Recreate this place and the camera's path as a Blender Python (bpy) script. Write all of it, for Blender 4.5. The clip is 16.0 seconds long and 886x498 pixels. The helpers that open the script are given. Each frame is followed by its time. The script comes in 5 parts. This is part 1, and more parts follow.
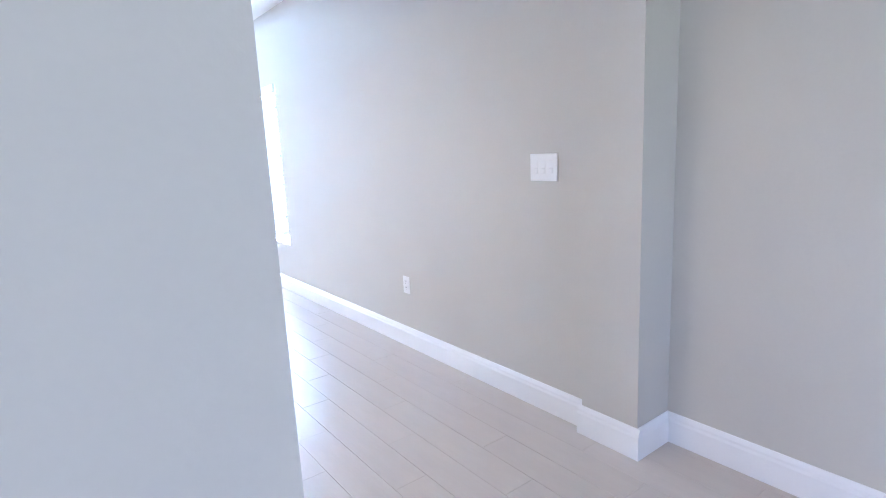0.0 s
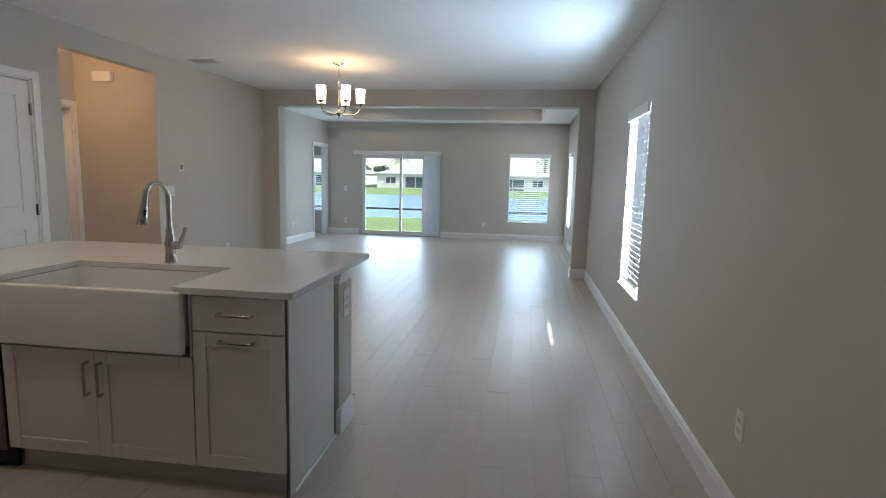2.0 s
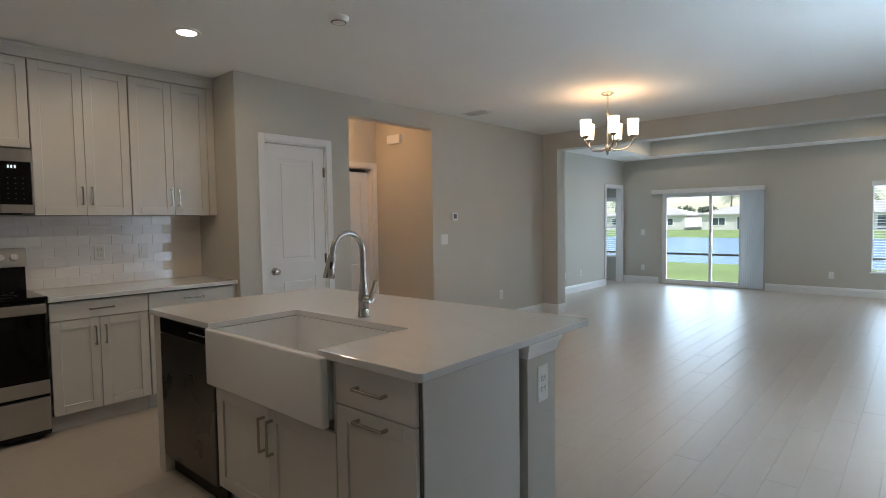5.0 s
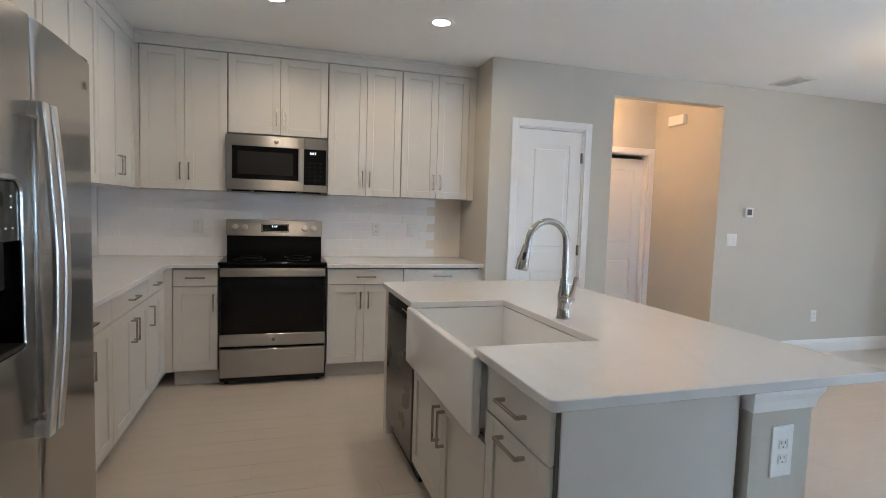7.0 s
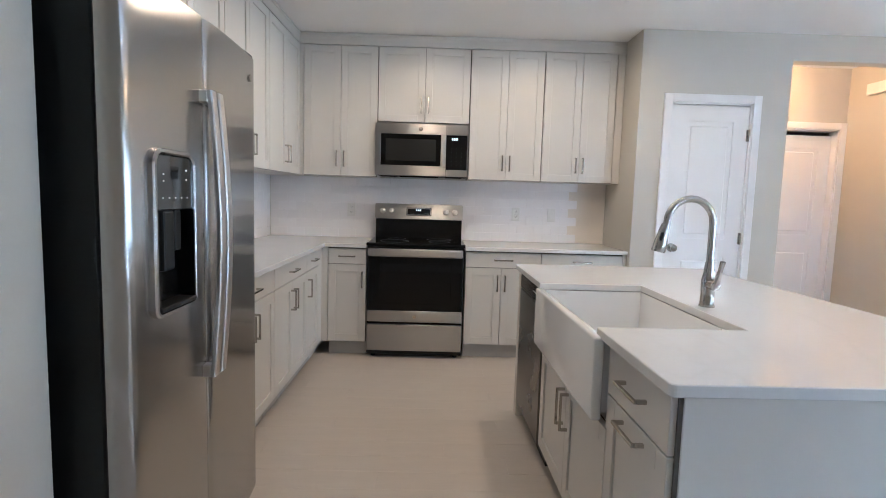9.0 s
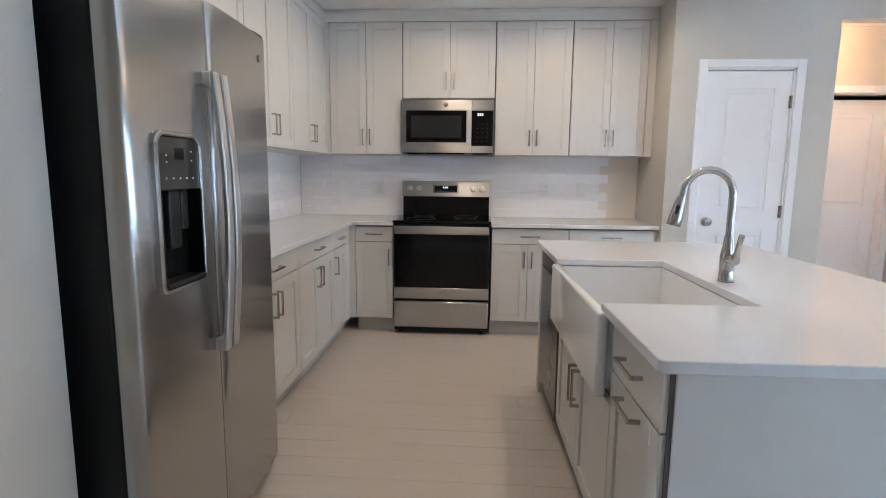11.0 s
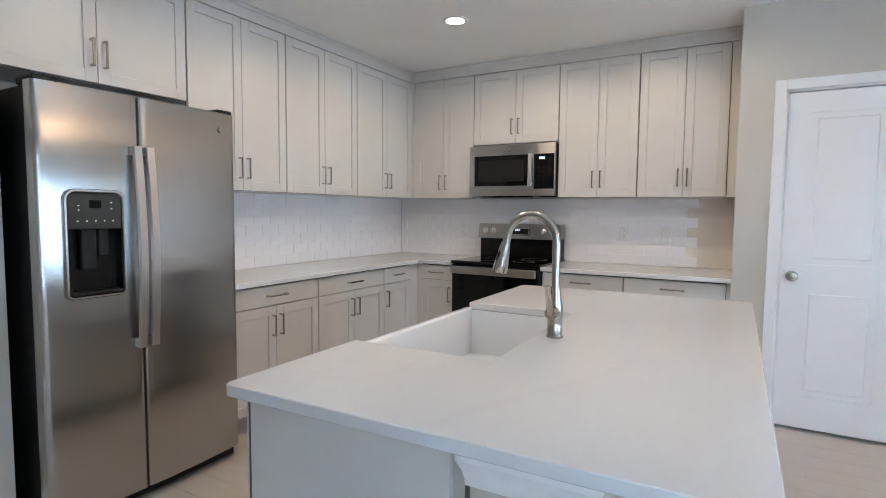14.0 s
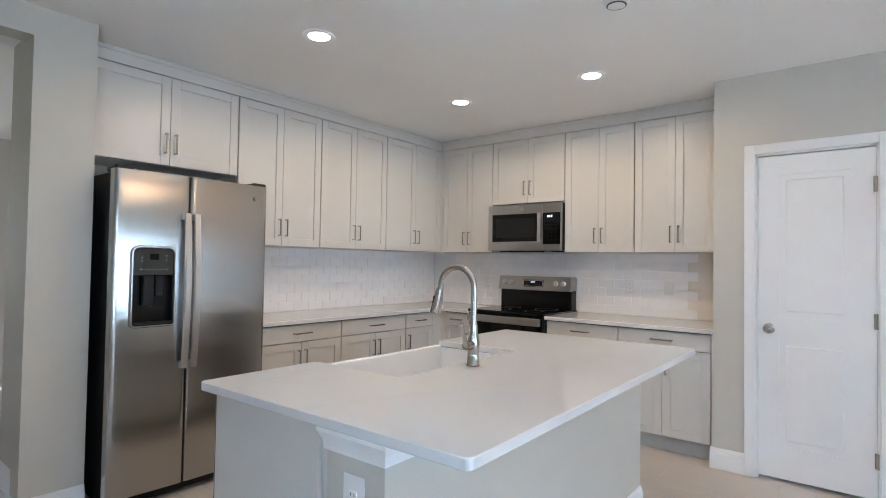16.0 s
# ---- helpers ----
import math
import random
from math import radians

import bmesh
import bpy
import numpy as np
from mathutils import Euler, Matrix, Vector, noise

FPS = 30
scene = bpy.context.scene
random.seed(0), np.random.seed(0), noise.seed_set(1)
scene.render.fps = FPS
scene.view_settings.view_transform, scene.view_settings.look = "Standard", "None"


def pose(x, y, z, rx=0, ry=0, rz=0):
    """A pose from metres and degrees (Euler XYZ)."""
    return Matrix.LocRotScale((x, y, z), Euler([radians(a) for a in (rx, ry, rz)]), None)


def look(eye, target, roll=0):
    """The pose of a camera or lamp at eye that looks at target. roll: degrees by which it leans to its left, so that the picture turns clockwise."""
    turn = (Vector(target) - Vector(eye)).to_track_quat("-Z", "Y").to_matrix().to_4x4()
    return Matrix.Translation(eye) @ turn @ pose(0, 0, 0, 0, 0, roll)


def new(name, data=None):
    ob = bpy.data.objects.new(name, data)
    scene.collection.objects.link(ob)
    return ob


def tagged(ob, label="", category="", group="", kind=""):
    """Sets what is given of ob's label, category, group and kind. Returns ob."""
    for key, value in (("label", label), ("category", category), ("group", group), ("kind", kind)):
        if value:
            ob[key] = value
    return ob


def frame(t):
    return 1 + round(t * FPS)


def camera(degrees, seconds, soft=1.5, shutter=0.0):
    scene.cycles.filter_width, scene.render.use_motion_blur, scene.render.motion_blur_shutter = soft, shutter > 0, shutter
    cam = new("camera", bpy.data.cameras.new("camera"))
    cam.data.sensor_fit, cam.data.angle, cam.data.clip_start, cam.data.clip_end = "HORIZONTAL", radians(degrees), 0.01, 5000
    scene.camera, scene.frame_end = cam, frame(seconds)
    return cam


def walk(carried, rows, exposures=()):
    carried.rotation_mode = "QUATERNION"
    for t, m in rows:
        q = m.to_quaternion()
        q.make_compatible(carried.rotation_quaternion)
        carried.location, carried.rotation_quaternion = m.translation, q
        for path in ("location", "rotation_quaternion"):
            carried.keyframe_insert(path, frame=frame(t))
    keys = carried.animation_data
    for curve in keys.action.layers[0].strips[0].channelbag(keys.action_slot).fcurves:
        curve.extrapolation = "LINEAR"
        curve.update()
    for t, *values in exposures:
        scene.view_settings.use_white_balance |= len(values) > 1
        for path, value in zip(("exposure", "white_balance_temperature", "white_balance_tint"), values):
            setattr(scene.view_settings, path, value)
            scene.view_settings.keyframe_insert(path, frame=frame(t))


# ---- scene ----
cam = camera(79.3, 16.0, soft=0.95)
PATH = [
    (0, (-0.206, 0.097, 1.309), (0.972, 1.67, 0.94), -2.8),
    (0.5, (-0.035, 0.274, 1.398), (0.874, 2.015, 1.018), -2.8),
    (1, (0.316, 0.504, 1.321), (0.846, 2.406, 1.004), -0.1),
    (1.5, (0.583, 0.697, 1.338), (0.71, 2.673, 1.05), 0.8),
    (2, (0.79, 0.866, 1.368), (0.494, 2.826, 1.102), 1.4),
    (2.5, (0.891, 1.057, 1.359), (0.25, 2.938, 1.128), 1.5),
    (3, (0.953, 1.222, 1.369), (0.075, 3.011, 1.195), 0.9),
    (3.5, (1.022, 1.337, 1.377), (-0.064, 3.011, 1.24), 0.4),
    (6, (1.002, 1.976, 1.354), (-0.594, 3.177, 1.249), 0.1),
    (6.5, (1.022, 2.132, 1.353), (-0.773, 3.005, 1.231), 1.2),
    (7, (0.998, 2.201, 1.344), (-0.912, 2.774, 1.198), 1.8),
    (7.5, (0.95, 2.237, 1.349), (-1.018, 2.558, 1.198), 1.8),
    (8, (0.947, 2.251, 1.347), (-1.046, 2.361, 1.21), 1.7),
    (8.5, (0.969, 2.286, 1.327), (-1.025, 2.34, 1.194), 1.5),
    (9, (1.015, 2.292, 1.295), (-0.975, 2.319, 1.097), 1.7),
    (11.5, (1.008, 2.539, 1.292), (-0.96, 2.333, 0.997), 0.4),
    (12, (0.922, 2.765, 1.308), (-1.027, 2.404, 1.042), 0.9),
    (12.5, (0.912, 3.058, 1.309), (-1.007, 2.552, 1.06), 0.5),
    (13, (0.877, 3.347, 1.317), (-0.992, 2.676, 1.085), -0.1),
    (13.5, (0.769, 3.609, 1.321), (-1.05, 2.801, 1.124), 0.2),
    (14, (0.727, 3.892, 1.32), (-1.003, 2.898, 1.179), 0.5),
    (14.5, (0.753, 4.137, 1.343), (-0.892, 3.003, 1.259), 1.1),
    (15, (0.799, 4.322, 1.346), (-0.771, 3.084, 1.35), 1.1),
    (15.5, (0.83, 4.493, 1.336), (-0.718, 3.228, 1.396), 0.7),
    (16, (0.828, 4.637, 1.326), (-0.729, 3.382, 1.379), 0.9),
]
EXPOSURES = [(0, 3.1, 4950, 16), (0.5, 2.55, 5350, 8), (1.0, 1.62, 5600, 4), (1.5, 1.12, 5750, 5), (2.5, 0.77, 6080, 8), (3.5, 0.75, 6150, 8),
             (6, 0.90, 6080, 8), (6.5, 1.19, 5980, 8), (7, 1.68, 5750, 8), (9, 2.09, 5450, 10), (12, 1.98, 5480, 10), (14, 1.97, 5520, 10), (16, 1.98, 5650, 10)]
walk(cam, [(t, look(eye, target, roll)) for t, eye, target, roll in PATH], EXPOSURES)

# ---- light ----
SUN_WAY = Vector((-0.58, 0.185, -0.49))
world = bpy.data.worlds.new("sky")
scene.world = world
world.use_nodes = True
wn = world.node_tree
sky = wn.nodes.new("ShaderNodeTexSky")
sky.sky_type, sky.sun_disc = "NISHITA", False
sky.sun_elevation = math.asin(0.49 / SUN_WAY.length)
sky.sun_rotation = math.atan2(0.58, -0.185)
wn.nodes["Background"].inputs["Strength"].default_value = 0.15
wn.links.new(sky.outputs["Color"], wn.nodes["Background"].inputs["Color"])
sun = new("sun", bpy.data.lights.new("sun", "SUN"))
sun.data.energy, sun.data.angle, sun.data.color = 5.0, radians(0.5), (1.0, 0.95, 0.88)
sun.matrix_world = look((20, -10, 20), Vector((20, -10, 20)) + SUN_WAY)


def window_light(x, y, z, way, w, h, watts):
    """An area lamp in one opening, standing in for sky light."""
    lamp = new("window_light", bpy.data.lights.new("window_light", "AREA"))
    lamp.data.shape, lamp.data.size, lamp.data.size_y, lamp.data.energy = "RECTANGLE", w, h, watts
    lamp.data.color = (0.68, 0.85, 1.0)
    lamp.matrix_world = look((x, y, z), Vector((x, y, z)) + Vector(way))
    return lamp


window_light(-2.2, 13.00, 0.95, (0, -1, -0.05), 1.5, 1.75, 31)
window_light(0.86, 13.00, 1.16, (0, -1, -0.05), 0.82, 1.4, 18)
window_light(1.735, 5.425, 1.215, (-1, 0, 0), 0.73, 1.42, 64).data.color = (0.65, 0.835, 1.0)
window_light(1.782, 12.0, 1.17, (-1, 0, -0.02), 0.86, 1.4, 34)
window_light(-4.41, 13.00, 1.17, (0, -1, 0), 0.9, 1.2, 10)
# No opening is seen in the hall; both lamps are added to brighten it.
window_light(0.8, -2.55, 1.5, (0, 1, -0.05), 0.95, 1.15, 2.0).data.color = (1.0, 0.90, 0.90)
window_light(-4.05, -1.0, 1.45, (1, 0, 0), 0.75, 1.05, 7).data.color = (1.0, 0.90, 0.90)


# ---- materials ----
def material(name, color, rough=0.5, metal=0.0, spread=0.06, scale=6.0, fine=120.0, bump=0.03, spec=0.5, coat=0.0, stretch=(1, 1, 1), random=0.0, island=False):
    m = bpy.data.materials.new(name)
    m.use_nodes = True
    nt = m.node_tree
    p = nt.nodes["Principled BSDF"]
    p.inputs["Metallic"].default_value = metal
    p.inputs["Specular IOR Level"].default_value = spec
    p.inputs["Coat Weight"].default_value = coat
    tc = nt.nodes.new("ShaderNodeTexCoord")
    mp = nt.nodes.new("ShaderNodeMapping")
    mp.inputs["Scale"].default_value = stretch
    nt.links.new(tc.outputs["Object"], mp.inputs["Vector"])
    big, small = nt.nodes.new("ShaderNodeTexNoise"), nt.nodes.new("ShaderNodeTexNoise")
    big.inputs["Scale"].default_value, small.inputs["Scale"].default_value = scale, fine
    big.inputs["Detail"].default_value = small.inputs["Detail"].default_value = 4
    for n in (big, small):
        nt.links.new(mp.outputs["Vector"], n.inputs["Vector"])
    mix = nt.nodes.new("ShaderNodeMath")
    mix.operation = "MULTIPLY_ADD"
    mix.inputs[1].default_value = 0.65
    nt.links.new(big.outputs["Fac"], mix.inputs[0])
    half = nt.nodes.new("ShaderNodeMath")
    half.operation = "MULTIPLY"
    half.inputs[1].default_value = 0.35
    nt.links.new(small.outputs["Fac"], half.inputs[0])
    nt.links.new(half.outputs[0], mix.inputs[2])
    value = mix.outputs[0]
    if random:
        src = nt.nodes.new("ShaderNodeNewGeometry" if island else "ShaderNodeObjectInfo")
        add = nt.nodes.new("ShaderNodeMath")
        add.operation = "MULTIPLY_ADD"
        add.inputs[1].default_value = random
        nt.links.new(src.outputs["Random Per Island" if island else "Random"], add.inputs[0])
        sub = nt.nodes.new("ShaderNodeMath")
        sub.operation = "SUBTRACT"
        sub.inputs[1].default_value = random / 2
        nt.links.new(value, sub.inputs[0])
        nt.links.new(sub.outputs[0], add.inputs[2])
        value = add.outputs[0]
    ramp = nt.nodes.new("ShaderNodeValToRGB")
    ramp.color_ramp.elements[0].position, ramp.color_ramp.elements[1].position = 0.25, 0.75
    ramp.color_ramp.elements[0].color = (*[c * (1 - spread) for c in color], 1)
    ramp.color_ramp.elements[1].color = (*[min(1, c * (1 + spread)) for c in color], 1)
    nt.links.new(value, ramp.inputs["Fac"])
    nt.links.new(ramp.outputs["Color"], p.inputs["Base Color"])
    rr = nt.nodes.new("ShaderNodeMapRange")
    rr.inputs["To Min"].default_value, rr.inputs["To Max"].default_value = max(0.02, rough * 0.85), min(1, rough * 1.15)
    nt.links.new(big.outputs["Fac"], rr.inputs["Value"])
    nt.links.new(rr.outputs["Result"], p.inputs["Roughness"])
    if bump:
        b = nt.nodes.new("ShaderNodeBump")
        b.inputs["Strength"].default_value, b.inputs["Distance"].default_value = bump, 0.004
        nt.links.new(small.outputs["Fac"], b.inputs["Height"])
        nt.links.new(b.outputs["Normal"], p.inputs["Normal"])
    return m


def glowing(name, color, strength):
    m = bpy.data.materials.new(name)
    m.use_nodes = True
    p = m.node_tree.nodes["Principled BSDF"]
    p.inputs["Base Color"].default_value = (*color, 1)
    p.inputs["Emission Color"].default_value = (*color, 1)
    p.inputs["Emission Strength"].default_value = strength
    return m


def clear_glass(name, tint=(1, 1, 1)):
    m = bpy.data.materials.new(name)
    m.use_nodes = True
    nt = m.node_tree
    nt.nodes.remove(nt.nodes["Principled BSDF"])
    t, g, f, x = (nt.nodes.new("ShaderNode" + k) for k in ("BsdfTransparent", "BsdfGlossy", "Fresnel", "MixShader"))
    t.inputs["Color"].default_value = (*tint, 1)
    g.inputs["Roughness"].default_value = 0.02
    f.inputs["IOR"].default_value = 1.45
    nt.links.new(f.outputs[0], x.inputs[0])
    nt.links.new(t.outputs[0], x.inputs[1])
    nt.links.new(g.outputs[0], x.inputs[2])
    nt.links.new(x.outputs[0], nt.nodes["Material Output"].inputs["Surface"])
    return m


def thin_white(name, color, through_amount):
    """Thin plastic or cloth that lets light through."""
    m = bpy.data.materials.new(name)
    m.use_nodes = True
    nt = m.node_tree
    p = nt.nodes["Principled BSDF"]
    p.inputs["Base Color"].default_value = (*color, 1)
    p.inputs["Roughness"].default_value = 0.45
    t, x = nt.nodes.new("ShaderNodeBsdfTranslucent"), nt.nodes.new("ShaderNodeMixShader")
    t.inputs["Color"].default_value = (*color, 1)
    x.inputs[0].default_value = through_amount
    nt.links.new(p.outputs[0], x.inputs[1])
    nt.links.new(t.outputs[0], x.inputs[2])
    nt.links.new(x.outputs[0], nt.nodes["Material Output"].inputs["Surface"])
    return m


M_WALL = material("wall_paint", (0.55, 0.53, 0.48), 0.66, spread=0.03, scale=1.6, fine=90, bump=0.10, spec=0.3)
M_CEIL = material("ceiling_paint", (0.85, 0.85, 0.84), 0.8, spread=0.025, scale=2.0, fine=60, bump=0.16)
M_TRIM = material("trim_paint", (0.80, 0.80, 0.80), 0.3, spread=0.02, bump=0.02)
M_DOOR = material("door_paint", (0.80, 0.80, 0.80), 0.34, spread=0.02, scale=3, fine=70, bump=0.05)
M_CAB = material("cabinet_paint", (0.62, 0.605, 0.575), 0.34, spread=0.025, scale=3, fine=160, bump=0.02)
# A darker grey than the cabinet fronts, for toe kicks and the vent backing.
M_TOE = material("mid_grey", (0.46, 0.45, 0.43), 0.45, spread=0.04)
# Near-black, for sheets that paint the shade in cabinet gaps.
M_GAP = material("gap_shade", (0.10, 0.09, 0.08), 0.8, spread=0.1)
M_PLANK = material("plank_tile", (0.548, 0.492, 0.435), 0.36, spread=0.05, scale=3.0, fine=14, bump=0.05, stretch=(6, 0.7, 1), random=0.11)
M_PLANKS = material("plank_tiles", (0.548, 0.492, 0.435), 0.36, spread=0.05, scale=3.0, fine=14, bump=0.05, stretch=(6, 0.7, 1), random=0.11, island=True)
M_GROUT = material("grout", (0.515, 0.462, 0.408), 0.8, spread=0.1)
M_QUARTZ = material("quartz", (0.695, 0.70, 0.705), 0.075, spread=0.03, scale=1.6, fine=55, bump=0.0)


def add_veins(m, color):
    """Thin soft grey veins over a stone's base colour."""
    nt = m.node_tree
    p = nt.nodes["Principled BSDF"]
    base = p.inputs["Base Color"].links[0].from_socket
    tc, n, d = nt.nodes.new("ShaderNodeTexCoord"), nt.nodes.new("ShaderNodeTexNoise"), nt.nodes.new("ShaderNodeMath")
    n.inputs["Scale"].default_value, n.inputs["Detail"].default_value, n.inputs["Distortion"].default_value = 0.8, 5.0, 0.8
    nt.links.new(tc.outputs["Object"], n.inputs["Vector"])
    d.operation = "SUBTRACT"
    d.inputs[1].default_value = 0.5
    nt.links.new(n.outputs["Fac"], d.inputs[0])
    a, r, x = nt.nodes.new("ShaderNodeMath"), nt.nodes.new("ShaderNodeMapRange"), nt.nodes.new("ShaderNodeMix")
    a.operation = "ABSOLUTE"
    nt.links.new(d.outputs[0], a.inputs[0])
    r.inputs["From Min"].default_value, r.inputs["From Max"].default_value = 0.0, 0.014
    r.inputs["To Min"].default_value, r.inputs["To Max"].default_value = 0.09, 0.0
    nt.links.new(a.outputs[0], r.inputs["Value"])
    x.data_type = "RGBA"
    nt.links.new(r.outputs["Result"], x.inputs["Factor"])
    nt.links.new(base, x.inputs["A"])
    x.inputs["B"].default_value = (*color, 1)
    nt.links.new(x.outputs["Result"], p.inputs["Base Color"])


add_veins(M_QUARTZ, (0.50, 0.49, 0.48))
M_TILE = material("glazed_tile", (0.87, 0.86, 0.875), 0.13, spread=0.02, scale=5, fine=30, bump=0.012, random=0.35)
M_TGROUT = material("tile_grout", (0.86, 0.85, 0.86), 0.8, spread=0.04)
M_STEEL = material("brushed_steel", (0.46, 0.455, 0.45), 0.20, 1.0, spread=0.03, scale=3, fine=9, bump=0.0)
M_STEELH = material("brushed_steel_level", (0.43, 0.42, 0.405), 0.30, 1.0, spread=0.03, scale=3, fine=9, bump=0.0)
# Brushed steel darkened: the dishwasher's dark reflection is put into its colour.
M_DSTEEL = material("steel_dark_reflection", (0.15, 0.145, 0.14), 0.28, 1.0, spread=0.03, scale=3, fine=9, bump=0.0)
M_PANEL = material("grey_plastic_panel", (0.042, 0.044, 0.041), 0.12, spread=0.05, scale=8, bump=0.0)
M_CREAM = material("light_cream", (0.78, 0.73, 0.67), 0.6, spread=0.04, scale=5, fine=90, bump=0.08)


def brush(m, turn, amount=0.93):
    """Brushed grain: the gloss spreads across the brush lines."""
    nt = m.node_tree
    t = nt.nodes.new("ShaderNodeTangent")
    t.direction_type, t.axis = "RADIAL", "Z"
    b = nt.nodes["Principled BSDF"]
    b.inputs["Anisotropic"].default_value, b.inputs["Anisotropic Rotation"].default_value = amount, turn
    nt.links.new(t.outputs["Tangent"], b.inputs["Tangent"])


brush(M_STEEL, 0.0, 0.93)
brush(M_STEELH, 0.25)
brush(M_DSTEEL, 0.25)
M_BRIGHT = material("bright_steel", (0.60, 0.59, 0.575), 0.32, 1.0, spread=0.03, bump=0.0)
M_NICKEL = material("satin_nickel", (0.44, 0.42, 0.39), 0.22, 1.0, spread=0.04, bump=0.0)
M_BLACK = material("black_enamel", (0.006, 0.006, 0.006), 0.2, spread=0.2, bump=0.0, spec=0.25)
M_DARK = material("dark_plastic", (0.012, 0.013, 0.013), 0.45, spread=0.15, bump=0.02, spec=0.25)
M_GREYP = material("grey_plastic", (0.07, 0.075, 0.075), 0.35, spread=0.08, bump=0.0)
M_BGLASS = material("black_glass", (0.004, 0.004, 0.004), 0.05, spread=0.2, bump=0.0, spec=0.25)
M_CERAMIC = material("fireclay", (0.81, 0.82, 0.83), 0.08, spread=0.015, bump=0.0, coat=0.3)
M_PLATE = material("white_plastic", (0.78, 0.78, 0.77), 0.35, spread=0.02, bump=0.0)
M_SLOT = material("dark_slot", (0.05, 0.05, 0.05), 0.6, bump=0.0)
M_VINYL = material("window_vinyl", (0.80, 0.80, 0.80), 0.35, spread=0.02, bump=0.0)
M_GLASS = clear_glass("window_glass")
M_SLAT = thin_white("blind_slat", (0.86, 0.86, 0.86), 0.6)
M_VANE = thin_white("blind_vane", (0.82, 0.82, 0.82), 0.6)
M_SHADE = glowing("lit_shade", (1.0, 0.80, 0.54), 2.2)
M_DISC = glowing("lit_lens", (1.0, 0.88, 0.74), 14.0)
M_DIGIT = glowing("lit_digits", (0.85, 0.95, 1.0), 0.35)
M_GRASS = material("lawn", (0.20, 0.27, 0.10), 0.95, spread=0.35, scale=0.35, fine=9, bump=0.4, spec=0.1)
# Blue of the reflected sky is put into the water's base colour.
M_WATER = material("pond_water", (0.15, 0.26, 0.42), 0.22, spread=0.15, scale=0.3, fine=3, bump=0.05)
M_STUCCO = material("stucco", (0.62, 0.60, 0.56), 0.9, spread=0.05, scale=0.5, fine=8)
M_ROOF = material("roof_shingle", (0.40, 0.39, 0.38), 0.9, spread=0.15, scale=0.8, fine=6, bump=0.3)
M_FARWIN = material("far_window", (0.06, 0.08, 0.10), 0.1, spread=0.2, bump=0.0)
M_BARK = material("bark", (0.16, 0.12, 0.09), 0.9, spread=0.3, scale=8, fine=40, bump=0.4)
M_LEAF = material("leaf", (0.12, 0.145, 0.09), 0.6, spread=0.35, random=0.5, island=True, bump=0.0)
M_BRONZE = material("dark_bronze", (0.03, 0.028, 0.025), 0.5, spread=0.1)


# ---- mesh helpers ----
def box(bm, x0, x1, y0, y1, z0, z1, bevel=0.0, seg=1):
    (x0, x1), (y0, y1), (z0, z1) = sorted((x0, x1)), sorted((y0, y1)), sorted((z0, z1))
    r = bmesh.ops.create_cube(bm, size=1.0, matrix=Matrix.LocRotScale(((x0 + x1) / 2, (y0 + y1) / 2, (z0 + z1) / 2), None, (x1 - x0, y1 - y0, z1 - z0)))
    if bevel:
        edges = list({e for v in r["verts"] for e in v.link_edges})
        bmesh.ops.bevel(bm, geom=edges, offset=bevel, segments=seg, affect="EDGES", profile=0.5)
    return bm


def cyl(bm, x, y, z0, z1, r, r2=None, seg=24, axis="z", caps=True):
    m = Matrix.Translation((x, y, (z0 + z1) / 2))
    if axis == "x":
        m = Matrix.Translation(((z0 + z1) / 2, x, y)) @ Matrix.Rotation(radians(90), 4, "Y")
    elif axis == "y":
        m = Matrix.Translation((x, (z0 + z1) / 2, y)) @ Matrix.Rotation(radians(-90), 4, "X")
    bmesh.ops.create_cone(bm, cap_ends=caps, segments=seg, radius1=r, radius2=r if r2 is None else r2, depth=abs(z1 - z0), matrix=m)
    return bm


def lathe(bm, profile, seg=24, at=(0, 0, 0)):
    rings = []
    for r, z in profile:
        rings.append([bm.verts.new((at[0] + r * math.cos(a), at[1] + r * math.sin(a), at[2] + z)) for a in (2 * math.pi * i / seg for i in range(seg))])
    for lo, hi in zip(rings, rings[1:]):
        for i in range(seg):
            bm.faces.new((lo[i], lo[(i + 1) % seg], hi[(i + 1) % seg], hi[i]))
    return bm


def tube(bm, pts, r, seg=12):
    pts = [Vector(p) for p in pts]
    radii = r if isinstance(r, (list, tuple)) else [r] * len(pts)
    rings, side = [], None
    for i, p in enumerate(pts):
        way = (pts[min(i + 1, len(pts) - 1)] - pts[max(i - 1, 0)]).normalized()
        if side is None:
            side = way.orthogonal().normalized()
        side = (side - way * side.dot(way)).normalized()
        up = way.cross(side)
        rings.append([bm.verts.new(p + radii[i] * (math.cos(a) * side + math.sin(a) * up)) for a in (2 * math.pi * k / seg for k in range(seg))])
    for lo, hi in zip(rings, rings[1:]):
        for k in range(seg):
            bm.faces.new((lo[k], lo[(k + 1) % seg], hi[(k + 1) % seg], hi[k]))
    bm.faces.new(rings[0][::-1])
    bm.faces.new(rings[-1])
    return bm


def part(name, bm, mat, parent=None, label="", smooth=False):
    """One bmesh as ONE mesh object, under a thing or a part."""
    bmesh.ops.recalc_face_normals(bm, faces=bm.faces)
    me = bpy.data.meshes.new(name)
    bm.to_mesh(me)
    bm.free()
    me.materials.append(mat)
    if smooth:
        me.polygons.foreach_set("use_smooth", [True] * len(me.polygons))
        me.set_sharp_from_angle(angle=radians(35))
    ob = new(name, me)
    ob.parent = parent
    return tagged(ob, label)


